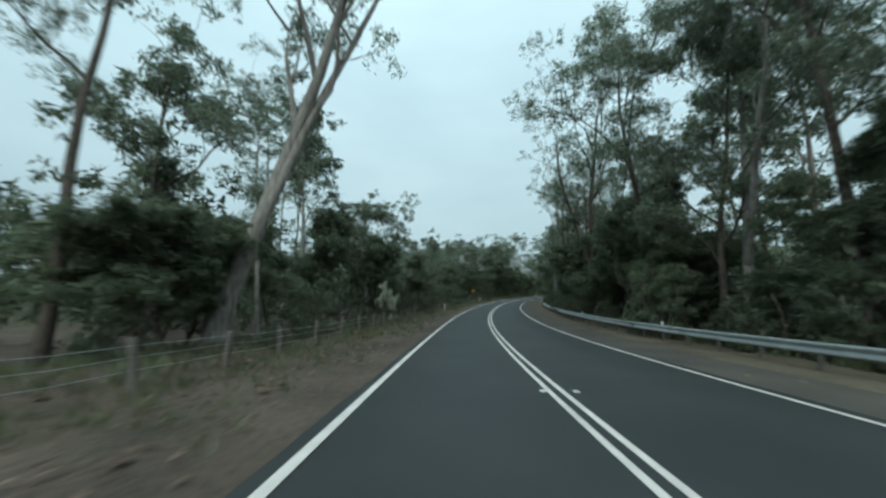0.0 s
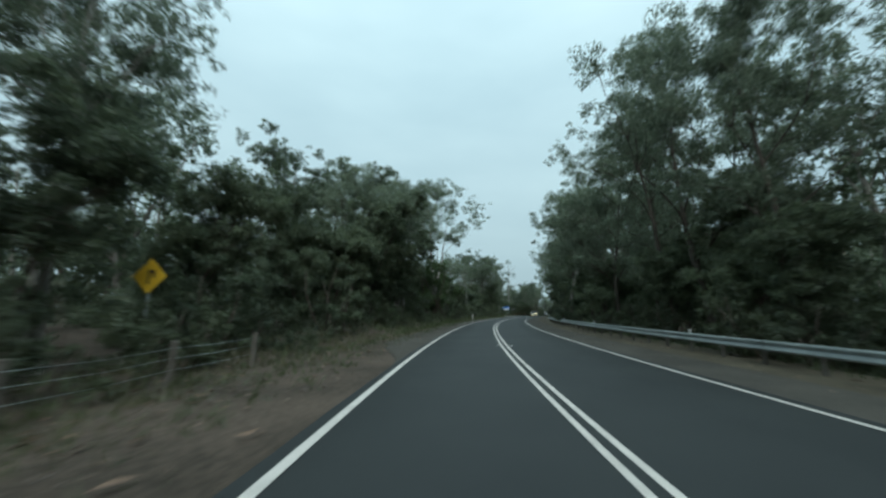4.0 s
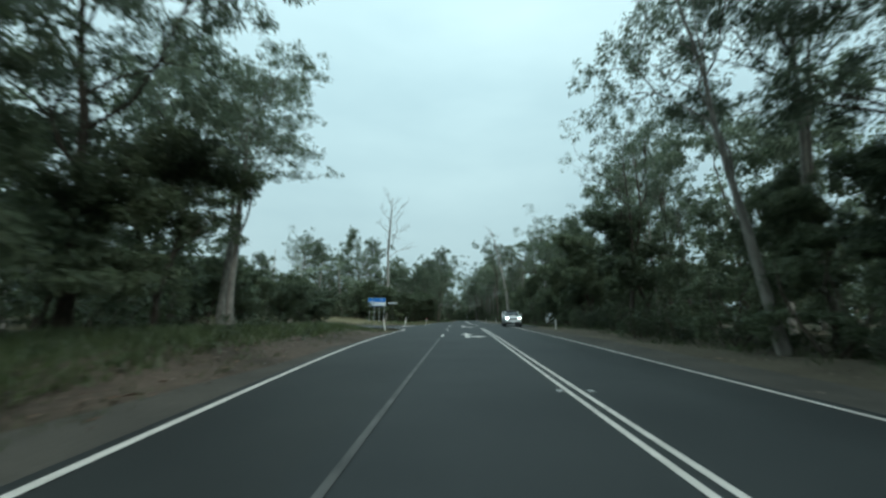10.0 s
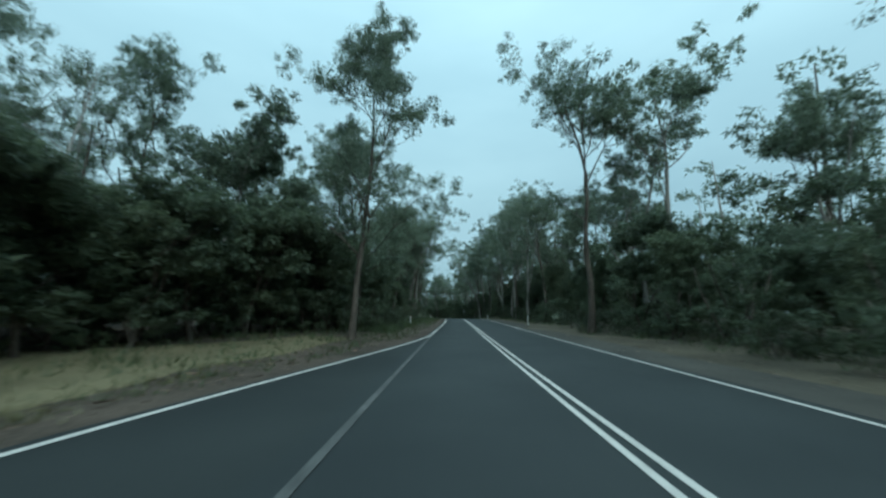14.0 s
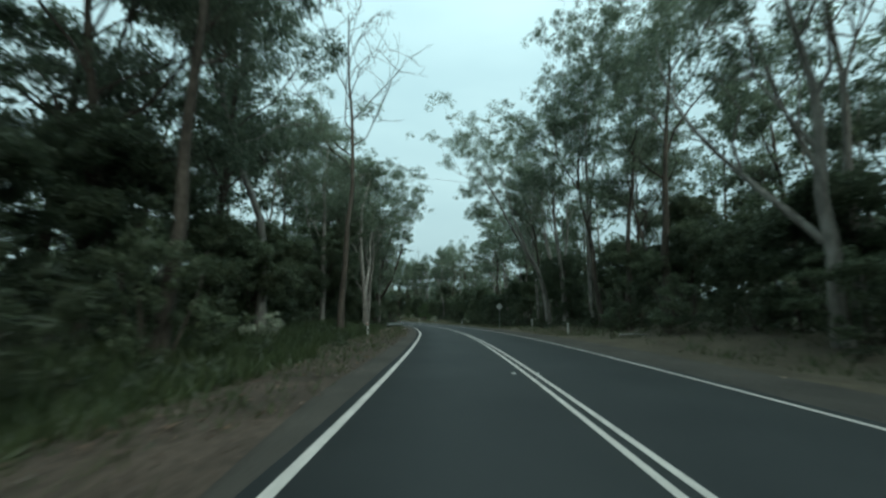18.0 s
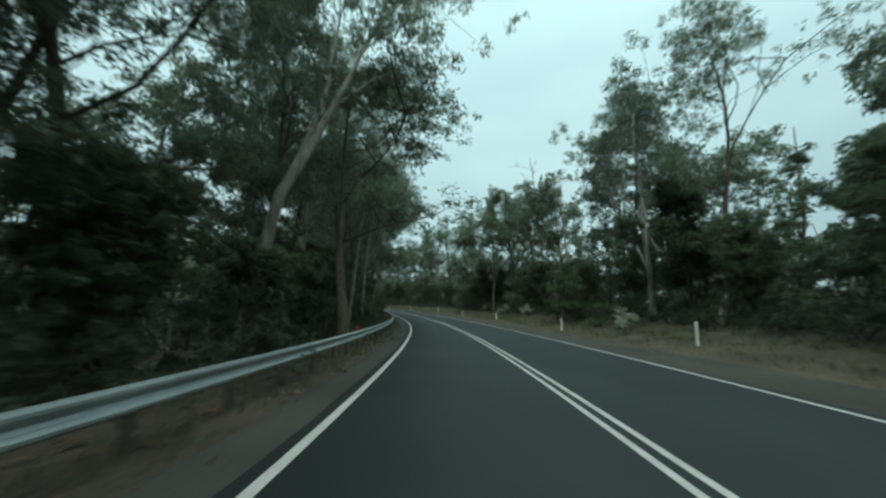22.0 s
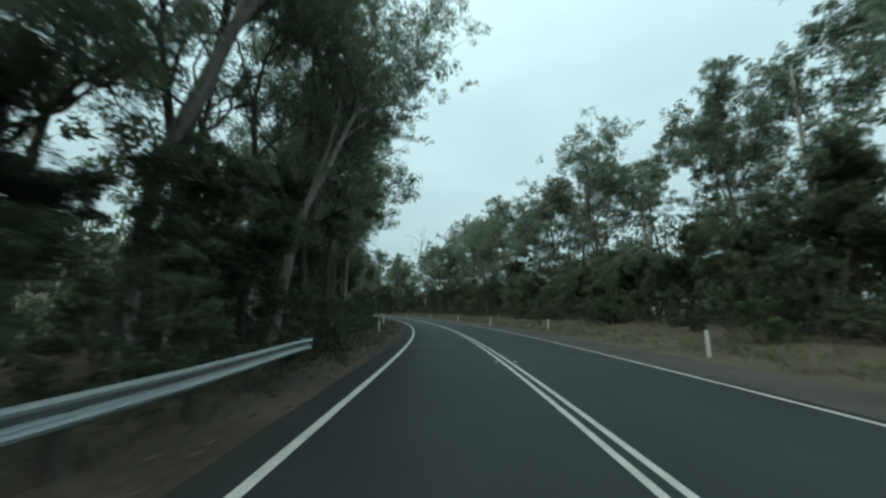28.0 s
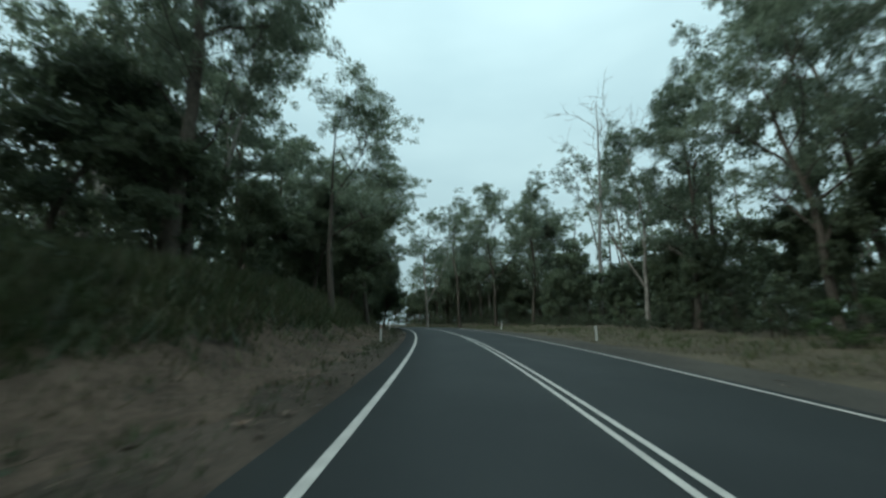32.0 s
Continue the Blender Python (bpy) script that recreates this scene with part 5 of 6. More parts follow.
for s in range(742, 836, 5):
    put(WATTLE[2 - s % 2], s, -5.9, 0.85, s * 37 % 360)
for s in range(712, 800, 4):
    put(WATTLE[s % 3], s, -8.4 - s % 3 * 0.6 + 2.6 * smooth(735, 760, s), 0.75, s * 47 % 360, 1.1)
for k in range(16):
    put((N4, WATTLE[2], N2)[k % 3], 840 + k % 4 * 3, -14 + 2.2 * k, 1.1, k * 50)
copy_thing(PALE_BUSH, put_pose(32.3, -9.5, 1.95, 40, 0.58))
for s, d, k in [(368.3, -8.0, 0.75), (372.5, -8.6, 0.42), (397.5, -9.8, 0.9), (342.5, 10.6, 0.8), (494.5, 13, 0.9), (525, 13, 1.0), (626.5, -10.5, 0.9), (384, -11, 0.8), (303, 10, 0.6), (463, 11, 0.7), (492, 11.5, 0.8), (600, -11.5, 0.9), (606, -11, 0.7), (517, 13.5, 1.0), (540, 16, 1.0)]:
    put(PALE_BUSH, s, d, k, s * 31 % 360)

# bare trees
for args, s, d, turn in [((61, 29.5, 0.42, 15, 6.5, "tall dead tree with bare grey branches beside the junction", 0.5, 0.03, 7), 298, -18.6, 0),
                         ((62, 23, 0.34, 10, 5.5, "dead tree with crooked bare branches at the roadside", 0.45), 303, 9.4, 40),
                         ((63, 19.5, 0.36, 2, 1.2, "broken bare trunk of a dead tree", 0.8, 0.03, 1), 63.5, -17.5, 0),
                         ((64, 25, 0.30, 15, 6.5, "dead tree with fine bare twigs", 0.42, 0.02, 8), 67.5, 10.2, 10),
                         ((65, 27, 0.28, 9, 4.5, "dead tree with a bare spreading top", 0.6), 211, 12.5, 80),
                         ((66, 30, 0.30, 10, 5.0, "dead tree with bare grey branches over the scrub", 0.5), 527, 22, 0),
                         ((67, 20, 0.22, 8, 4.0, "thin dead tree with bare branches", 0.5), 512, 18, 150),
                         ((68, 29, 0.30, 12, 8.5, "dead tree with a fan of bare branches above the canopy", 0.58, 0.03, 6), 724, 20.5, 30),
                         ((74, 12, 0.12, 3, 2.0, "thin bent dead tree standing in the low scrub", 0.6), 177, -11.5, 30),
                         ((69, 14, 0.2, 8, 3.5, "small dead tree with bare branches", 0.4), 40, -14, 30),
                         ((75, 27, 0.27, 14, 7.5, "tall dark tree with a fan of nearly bare branches", 0.5, 0.02, 8, BARK_DARK), 409.5, -9.4, 60),
                         ((70, 20, 0.22, 8, 3.5, "thin dead tree among the eucalypts", 0.5), 322, -30, 30),
                         ((71, 17, 0.2, 8, 3.0, "thin dead tree among the eucalypts", 0.5), 314, -24, 80),
                         ((72, 21, 0.22, 8, 4.0, "pale dead tree beside the living ones", 0.5), 330, 15, 80),
                         ((73, 22, 0.24, 9, 4.5, "dead tree with bare crown at the forest edge", 0.5), 690, 24, 80)]:
    dead_tree(*args).matrix_basis = put_pose(s, d, 1, turn, 1, {298: 7, 63.5: 15}.get(s, 0), 180 if s == 63.5 else 0)

# a slender dead stem that leans over behind the guard rail
verts, faces = [], []
tube(verts, faces, [ground_at(*q) for q in ((521, -15, -0.4), (521, -14.5, 1.2), (521.1, -13.9, 2.4), (521.2, -12.7, 3.8), (521, -11.4, 4.9), (521, -9.4, 6.6), (521, -8.4, 9.4))], [0.11, 0.10, 0.09, 0.08, 0.07, 0.055, 0.03], 6)
limb(random.Random(3), verts, faces, ground_at(521, -11.4, 4.9), at(522, -8, 1) - at(521, -9, 0), 2.4, 0.04, 0.3)
tagged(new("leaning_stem", mesh_of("leaning_stem", verts, faces, DEADWOOD, True)), "slender pale dead stem leaning across the dark scrub", "dead tree")

# the forest behind: trunks and crowns that no one could count
gen = np.random.RandomState(77)
wood_c, under_c, far_c, near_c = [], [], [], []
stems = {"dark": ([], []), "pale": ([], [])}
for side in (-1, 1):
    s = -10.0
    while s < 830:
        for dist in (27, 35, 46, 60):
            q, d = s + rng.uniform(-3, 3), side * (dist + rng.uniform(-4, 4))
            if clear_zone(q, d) or (thin(q, d) and (dist > 40 or rng.random() < 0.45)):
                continue
            base = at(q, d, lift(q, max(-45, min(45, d))))
            h = rng.uniform(15, 24) * stature(q, d)
            top = base + Vector((rng.gauss(0, 1), rng.gauss(0, 1), h * 0.85))
            tv, tf = stems["pale" if rng.random() < 0.45 else "dark"]
            tube(tv, tf, [base - Vector((0, 0, 0.8)), base.lerp(top, 0.5) + Vector((rng.gauss(0, 0.4), rng.gauss(0, 0.4), 0)), top], [0.24, 0.17, 0.06], 4)
            for k in range(11 if dist < 40 else 6):
                f = rng.uniform(0.35, 1.0)
                r = rng.uniform(1.1, 1.9) * (0.5 + 0.5 * stature(q, d))
                o = 3.6 * (1.25 - f)
                wood_c.append((base.lerp(top, f) + Vector((rng.gauss(0, o), rng.gauss(0, o), 0)), r, 0.6))
            for k in range(5):
                under_c.append((base + Vector((rng.gauss(0, 3), rng.gauss(0, 3), rng.uniform(0.5, 11.0) * stature(q, d))), rng.uniform(1.4, 2.4), 0.9))
        for dist in (29, 43):
            for k in range(5):
                q, d = s + rng.uniform(-3.5, 3.5), side * (dist + rng.uniform(-4, 4))
                if not clear_zone(q, d):
                    under_c.append((at(q, d, lift(q, d) + rng.uniform(0, 2.8)), rng.uniform(1.2, 1.9), 0.8))
        for dist in (74, 92):
            for k in range(8):
                q, d = s + rng.uniform(-4, 4), side * (dist + rng.uniform(-8, 8))
                if thin(q, d) or (d < 0 and 610 < q < 720):
                    continue
                far_c.append((at(q, d, lift(q, side * 45) + rng.uniform(0, 15)), rng.uniform(2.4, 3.6), 0.8))
        for dist in (3.5, 6.5, 9.5, 13, 17, 22):
            for k in range(8 if dist < 10 else 3):
                q = s + rng.uniform(-3, 3)
                d = side * (front(q, side) + dist + rng.uniform(-2, 2))
                if not clear_zone(q, d):
                    (near_c if dist < 15 else under_c).append((at(q, d, lift(q, d) + rng.uniform(0.2, (3.6 if k < 5 else 9.5) + 0.3 * dist) * (0.4 + 0.6 * stature(q, d)) * (0.35 if thin(q, d) else 1)), rng.uniform(0.75, 1.25) if dist < 15 else rng.uniform(1.1, 1.9), 0.85))
        s += 6.5
v = leaves(gen, wood_c, 21, 0.52, 0.24, 0.3, 6, 1.1)
tagged(new("distant_canopy", leaf_mesh("distant_canopy", v, LEAF_GUM)), "canopy of the forest behind the roadside trees", "forest", kind="stuff")
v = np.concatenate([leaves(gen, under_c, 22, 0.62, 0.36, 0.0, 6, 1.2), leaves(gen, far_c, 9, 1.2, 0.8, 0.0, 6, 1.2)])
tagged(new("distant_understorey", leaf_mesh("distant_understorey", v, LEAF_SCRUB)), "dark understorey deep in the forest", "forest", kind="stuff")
v = leaves(gen, near_c, 92, 0.38, 0.16, 0.0, 7, 1.2)
tagged(new("dense_undergrowth", leaf_mesh("dense_undergrowth", v, LEAF_WATTLE)), "dense dark undergrowth between the trunks", "undergrowth", kind="stuff")
for tone, bark in (("dark", BARK_DARK), ("pale", BARK_PALE)):
    tagged(new("distant_trunks", mesh_of("distant_trunks", *stems[tone], bark, True)), tone + " trunks deep in the forest", "forest", kind="stuff")

for ob in PROTOS:
    for o in (*ob.children_recursive, ob):
        bpy.data.objects.remove(o)

# ---- things along the road ----
def box_bm(bm, cx, cy, cz, sx, sy, sz, bevel=0.0):
    made = bmesh.ops.create_cube(bm, size=1.0)["verts"]
    for v in made:
        v.co = Vector((cx + v.co.x * sx, cy + v.co.y * sy, cz + v.co.z * sz))
    if bevel:
        edges = list({e for v in made for e in v.link_edges})
        bmesh.ops.bevel(bm, geom=edges, offset=bevel, segments=2, profile=0.5, affect="EDGES")
    return made


def mesh_bm(name, bm, mat, smooth_faces=False):
    me = bpy.data.meshes.new(name)
    bmesh.ops.recalc_face_normals(bm, faces=bm.faces)
    bm.to_mesh(me)
    bm.free()
    me.materials.append(mat)
    if smooth_faces:
        me.polygons.foreach_set("use_smooth", [True] * len(me.polygons))
    return me


def part(name, bm, mat, parent, label="", smooth_faces=False):
    return child(name, mesh_bm(name, bm, mat, smooth_faces), parent, label)


def boxes(*specs):
    bm = bmesh.new()
    for spec in specs:
        box_bm(bm, *spec)
    return bm


def round_bm(r, depth, axis_="Z", seg=16, at_=(0, 0, 0), r2=None):
    bm = bmesh.new()
    turn = {"Z": Matrix(), "X": Matrix.Rotation(math.pi / 2, 4, "Y"), "Y": Matrix.Rotation(math.pi / 2, 4, "X")}[axis_]
    bmesh.ops.create_cone(bm, cap_ends=True, segments=seg, radius1=r, radius2=r if r2 is None else r2, depth=depth, matrix=Matrix.Translation(at_) @ turn)
    return bm


def stand(s, d, h=0.0, turn=0.0, on_ground=True):
    """A pose at the roadside: x to the road's right, y along it."""
    p = ground_at(s, d, h) if on_ground else at(s, d, h)
    return Matrix.Translation(p) @ Matrix.Rotation(road(s)[3] + radians(turn), 4, "Z")


def plain(name, colour, rough=0.5, metal=0.0, spec=0.4):
    return textured(name, tuple(c * 0.82 for c in colour), colour, 2.0, 35, rough, 0.06, metal, spec=spec, dist=0.004)


def glowing(name, colour, strength):
    m, n, l, b = material(name, 0.3)
    b.inputs["Base Color"].default_value = (*colour, 1)
    b.inputs["Emission Color"].default_value = (*colour, 1)
    b.inputs["Emission Strength"].default_value = strength
    return m


RED_REFLECT = plain("red_reflector", (0.55, 0.06, 0.04), 0.25)
CLEAR_REFLECT = plain("clear_reflector", (0.65, 0.66, 0.66), 0.2)
SIGN_BLUE = plain("sign_blue", (0.03, 0.16, 0.52), 0.4)
SIGN_WHITE = plain("sign_white", (0.62, 0.66, 0.68), 0.45)
SIGN_YELLOW = plain("sign_yellow", (0.72, 0.44, 0.03), 0.45)
SIGN_RED = plain("sign_red", (0.52, 0.15, 0.08), 0.6)
SIGN_BACK = plain("bare_aluminium", (0.50, 0.53, 0.52), 0.5, 0.15)
INK = plain("dark_ink", (0.03, 0.03, 0.035), 0.5)
GREY_INK = plain("grey_lettering", (0.22, 0.26, 0.34), 0.5)
RUBBER = plain("tyre_rubber", (0.025, 0.025, 0.026), 0.85)
BLACK_TRIM = plain("black_trim", (0.02, 0.02, 0.022), 0.5)
CAR_GLASS = plain("tinted_glass", (0.018, 0.022, 0.026), 0.06, 0.0, 0.8)
CAR_WHITE = plain("white_car_paint", (0.74, 0.76, 0.76), 0.22, 0.0, 0.6)
CAR_BEIGE = plain("champagne_car_paint", (0.60, 0.58, 0.52), 0.28, 0.1, 0.6)
ALLOY = plain("wheel_alloy", (0.10, 0.105, 0.11), 0.35, 0.6)
LAMP_WARM = glowing("headlamp_glow", (1.0, 0.72, 0.28), 7.0)
LAMP_WHITE = glowing("headlamp_white", (1.0, 0.97, 0.9), 10.0)
LAMP_RED = glowing("tail_lamp_glow", (1.0, 0.04, 0.03), 1.4)

# guide posts: white, with a dark foot, a reflector each way
post_me = mesh_bm("blade", boxes((0, 0, 0.42, 0.115, 0.035, 1.16, 0.012)), WHITE_PLASTIC)
face_me = mesh_bm("reflector", boxes((0, 0, 0.84, 0.07, 0.045, 0.11, 0.004)), RED_REFLECT)
face2_me = mesh_bm("reflector", boxes((0, 0, 0.84, 0.07, 0.045, 0.11, 0.004)), CLEAR_REFLECT)
for s, d, lean in [(51.5, -6.9, 2), (88, -7.2, 0), (158.3, -6.6, 0), (208, -6.3, 4), (248.5, -8.9, -8), (268, -9.8, 2), (291.9, -8.8, 3), (338.6, -6.9, 2), (381, -6.7, 1),
                   (413, -7.9, -2), (626.4, -6.1, 1), (643.8, -6.2, 2), (658.8, -5.5, 0), (680, -5.6, 1), (704, -5.6, 0), (730, -5.7, 0),
                   (160.6, 8.1, 0), (211.5, 7.3, 1), (256.5, 8.2, 0), (288.5, 6.8, 1), (301, 6.4, 0), (341.5, 6.7, 0), (387, 7.0, 0), (415.5, 10.2, 1), (427.6, 10.9, 0), (461, 9.3, 3), (482.5, 9.1, 1),
                   (497.5, 9.1, 0), (517, 8.9, 1), (534, 8.6, 0), (551.8, 8.8, 2), (572, 8.2, 0), (591, 8.6, 0), (609.5, 8.3, 0), (629.8, 9.5, 8), (646, 8.6, 1), (664, 8.8, 0), (683, 8.5, 1), (705, 8.8, 0), (728, 8.8, 0)]:
    post = tagged(new("guide_post"), "white plastic guide post with a reflector in the verge", "guide post", "guide posts")
    post.matrix_basis = stand(s, d) @ Matrix.Rotation(radians(lean), 4, "Y")
    child("blade", post_me, post)
    child("reflector", face_me if d < 0 else face2_me, post, "red reflector" if d < 0 else "clear reflector")

# steel guard rails: beams of W section on posts
W_SECTION = [(0.0, 0.42), (0.035, 0.425), (0.078, 0.455), (0.08, 0.49), (0.025, 0.535), (0.0, 0.575), (0.025, 0.615), (0.08, 0.66), (0.078, 0.695), (0.035, 0.725), (0.0, 0.73)]


def guard_rail(s0, s1, d_of, side, reflector, label, drop=0.0):
    rail = tagged(new("guard_rail"), label, "guard rail", "guard rails")
    rail.matrix_basis = Matrix.Translation(at(s0, d_of(s0)))
    back = rail.matrix_basis.inverted()
    n = int((s1 - s0) / 4)
    post_m = mesh_bm("post", boxes((0, 0, 0.14 - drop, 0.11, 0.012, 1.12), (0.05, 0, 0.14 - drop, 0.012, 0.06, 1.12), (-0.05, 0, 0.14 - drop, 0.012, 0.06, 1.12)), RUSTY)
    block_m = mesh_bm("spacer_block", boxes((0, 0, 0.565 - drop, 0.10, 0.12, 0.28, 0.008)), RUSTY)
    refl_m = mesh_bm("reflector", boxes((0, 0, 0.80 - drop, 0.10, 0.03, 0.16, 0.006)), reflector)
    for k in range(n):
        a, b = s0 + 4 * k, s0 + 4 * k + 4.03
        verts, faces = [], []
        for s in (a, (a + b) / 2, b):
            for thick in (0.0, -0.006):
                verts += [back @ at(s, d_of(s) - side * (o + thick), z - drop) for o, z in W_SECTION]
        m = len(W_SECTION)
        for i in range(2):
            for layer in range(2):
                for j in range(m - 1):
                    q = (2 * i + layer) * m + j
                    faces.append((q, q + 1, q + 2 * m + 1, q + 2 * m))
            for j in (0, m - 1):
                q = 2 * i * m + j
                faces.append((q, q + m, q + 3 * m, q + 2 * m))
        child("beam", mesh_of("beam", verts, faces, GALV), rail)
        for half in (0, 2):
            s = a + 0.4 + half
            pm = back @ Matrix.Translation(at(s, d_of(s))) @ Matrix.Rotation(road(s)[3], 4, "Z")
            post = child("post", post_m, rail)
            post.matrix_basis = pm @ Matrix.Translation((side * 0.16, 0, 0))
            block = child("spacer_block", block_m, rail)
            block.matrix_basis = pm @ Matrix.Translation((side * 0.055, 0, 0))
            if (2 * k + half // 2) % 7 == 3:
                r = child("reflector", refl_m, rail, "small reflector on the post top")
                r.matrix_basis = pm @ Matrix.Translation((side * 0.16, 0, 0))
    for s, turn in ((s0, -1), (s0 + 4 * n, 1)):
        verts, faces, m = [], [], 9
        for k in range(m):
            ang = math.pi * k / (m - 1)
            for z in (0.41 - drop, 0.735 - drop):
                verts.append(back @ at(s + turn * 0.28 * math.sin(ang), d_of(s) + side * (-0.06 + 0.17 * (1 - math.cos(ang))), z))
            if k:
                faces.append((2 * k - 2, 2 * k - 1, 2 * k + 1, 2 * k))
        child("end_wing", mesh_of("end_wing", verts, faces, GALV), rail, "rounded end of the rail")
    return rail


guard_rail(-16, 153, lambda s: 7.5, 1, CLEAR_REFLECT, "long galvanised steel guard rail on the outer verge", 0.09)
guard_rail(434.5, 606.5, lambda s: -5.45 - 1.9 * smooth(442, 434, s) - 0.45 * smooth(599, 606.5, s), -1, RED_REFLECT, "long galvanised steel guard rail along the bend")

# post and wire fence
fence = tagged(new("wire_fence"), "post and wire fence with weathered wooden posts", "fence")
fence.matrix_basis = Matrix.Translation(ground_at(4, -8.1))
f_back = fence.matrix_basis.inverted()
f_rng = random.Random(9)
fence_me = [mesh_bm("post", boxes((0, 0, 0.30, 0.13, 0.12, 1.25 + 0.12 * k, 0.02)), WOOD) for k in range(3)]
for k in range(33):
    s = 4 + 2.9 * k
    p = child("post", f_rng.choice(fence_me), fence)
    p.matrix_basis = f_back @ stand(s, -8.1 + f_rng.gauss(0, 0.05)) @ Matrix.Rotation(f_rng.gauss(0, 0.05), 4, "Y") @ Matrix.Rotation(f_rng.gauss(0, 0.4), 4, "Z")
for h in (0.35, 0.6, 0.82):
    verts, faces = [], []
    pts = [f_back @ ground_at(s, -8.1, h - (0.03 if i % 2 else 0)) for i, s in enumerate(np.arange(4, 97.5, 1.45))]
    tube(verts, faces, pts, [0.006] * len(pts), 4)
    child("wire", mesh_of("wire", verts, faces, GALV), fence)


def pole_bm(x, h, r=0.03, y=0.0, sink=0.3):
    return round_bm(r, h + sink, "Z", 10, (x, y, (h - sink) / 2))


# large blue and white board on four poles
board = tagged(new("roadside_board"), "large blue and white information board on four steel poles", "sign")
board.matrix_basis = stand(290, -18.7, 0, 6) @ Matrix.Diagonal((1.17, 1, 1, 1))
base_z = 3.45 - lift(290, -18.7)
for x in (-1.25, -0.42, 0.42, 1.25):
    part("pole", pole_bm(x, base_z + 1.5, 0.03, 0.06), SIGN_WHITE, board)
part("panel", boxes((0, 0, base_z + 0.8, 3.05, 0.04, 1.6, 0.015)), SIGN_WHITE, board, "white panel with rounded corners")
part("blue_band", boxes((0, -0.023, base_z + 1.18, 2.98, 0.008, 0.80)), SIGN_BLUE, board, "blue upper half of the board")
part("blue_strip", boxes((0, -0.023, base_z + 0.06, 2.98, 0.008, 0.07)), SIGN_BLUE, board, "thin blue strip along the foot")
part("crest", boxes((0.75, -0.03, base_z + 1.22, 0.34, 0.006, 0.16, 0.002), (0.86, -0.03, base_z + 1.33, 0.16, 0.006, 0.10, 0.002)), SIGN_WHITE, board, "small white crest")
for x, z, w, m in [(-0.75, 0.93, 0.8, SIGN_WHITE), (-0.8, 0.68, 0.9, GREY_INK), (-0.55, 0.53, 1.4, GREY_INK), (-0.7, 0.38, 1.1, GREY_INK)]:
    part("text_bar", boxes((x, -0.03, base_z + z, w, 0.006, 0.075)), m, board)

# street name blade at the junction
street = tagged(new("street_sign"), "street name blade on a single pole at the junction", "sign")
street.matrix_basis = stand(268.5, -11.8, 0, 12)
part("pole", pole_bm(0, 2.95, 0.028), RUSTY, street)
part("blade", boxes((0.05, 0, 3.02, 1.3, 0.03, 0.17, 0.006)), SIGN_WHITE, street, "pale narrow blade")
part("text_bar", boxes((0.05, -0.018, 3.02, 0.9, 0.006, 0.07)), GREY_INK, street)
part("clamp", boxes((0, 0, 2.92, 0.09, 0.06, 0.06, 0.008)), GALV, street)

# red board in the field
red = tagged(new("field_sign"), "small red board on two posts in the mown field", "sign")
red.matrix_basis = stand(288.2, -32.7, 0, 10)
for x in (-0.7, 0.7):
    part("post", boxes((x, 0.05, 0.55, 0.09, 0.09, 1.7, 0.01)), WOOD, red)
part("board", boxes((0, 0, 1.05, 1.9, 0.04, 1.0, 0.01)), SIGN_RED, red)
for z in (1.53, 0.57):
    part("edge_strip", boxes((0, -0.022, z, 1.9, 0.008, 0.05)), SIGN_WHITE, red, "pale edge of the board")

# pale board on the right
pale = tagged(new("notice_board"), "pale upright notice board on a low frame beyond the verge", "sign")
pale.matrix_basis = stand(288.5, 15.6, 0, -8)
for x in (-0.7, 0.7):
    part("post", boxes((x, 0.06, 0.9, 0.08, 0.08, 2.3, 0.01)), SIGN_BACK, pale)
part("panel", boxes((0, 0, 1.28, 1.6, 0.05, 1.45, 0.015)), SIGN_WHITE, pale, "pale weathered panel")
part("foot_rail", boxes((0, 0, 0.33, 1.6, 0.05, 0.2, 0.01)), SIGN_WHITE, pale)


def diamond(name, s, d, h, side, face, label, mark):
    sign = tagged(new(name), label, "sign", "warning signs")
    sign.matrix_basis = stand(s, d, 0, 0 if mark else 14)
    part("pole", pole_bm(0, h + 0.45, 0.032, 0.05), GALV, sign)
    bm = boxes((0, 0, 0, side, 0.012, side, 0.004))
    bmesh.ops.rotate(bm, verts=bm.verts, cent=(0, 0, 0), matrix=Matrix.Rotation(math.pi / 4, 3, "Y"))
    bmesh.ops.translate(bm, verts=bm.verts, vec=(0, 0, h))
    part("plate", bm, face, sign)
    if mark:
        part("symbol", boxes((-0.02, -0.012, h - 0.02, 0.07, 0.006, 0.42), (0.06, -0.012, h + 0.14, 0.18, 0.006, 0.08), (0.13, -0.012, h + 0.05, 0.07, 0.006, 0.2)), INK, sign, "black curved arrow")
        part("border", boxes((0, -0.010, h + 0.0, 0.03, 0.004, 0.03)), INK, sign)
    else:
        for z in (-0.22, 0.22):
            part("bracket", boxes((0, -0.02, h + z, 0.5, 0.025, 0.04)), GALV, sign)
    return sign


diamond("warning_sign", 96, -10.9, 2.7, 0.75, SIGN_YELLOW, "yellow diamond warning sign on a pole", True)
diamond("warning_sign", 434.9, 8.75, 3.0, 0.78, SIGN_BACK, "grey unpainted back of a diamond warning sign on a pole", False)

# a small pale notice on the trees to the right
notice = tagged(new("notice"), "small pale notice on a post at the forest edge", "sign")
notice.matrix_basis = stand(209.6, 10.3, 0, -12)
part("post", boxes((0, 0.04, 0.9, 0.07, 0.07, 2.2, 0.01)), WOOD, notice)
part("panel", boxes((0, 0, 1.7, 0.55, 0.02, 0.5, 0.006)), SIGN_WHITE, notice)


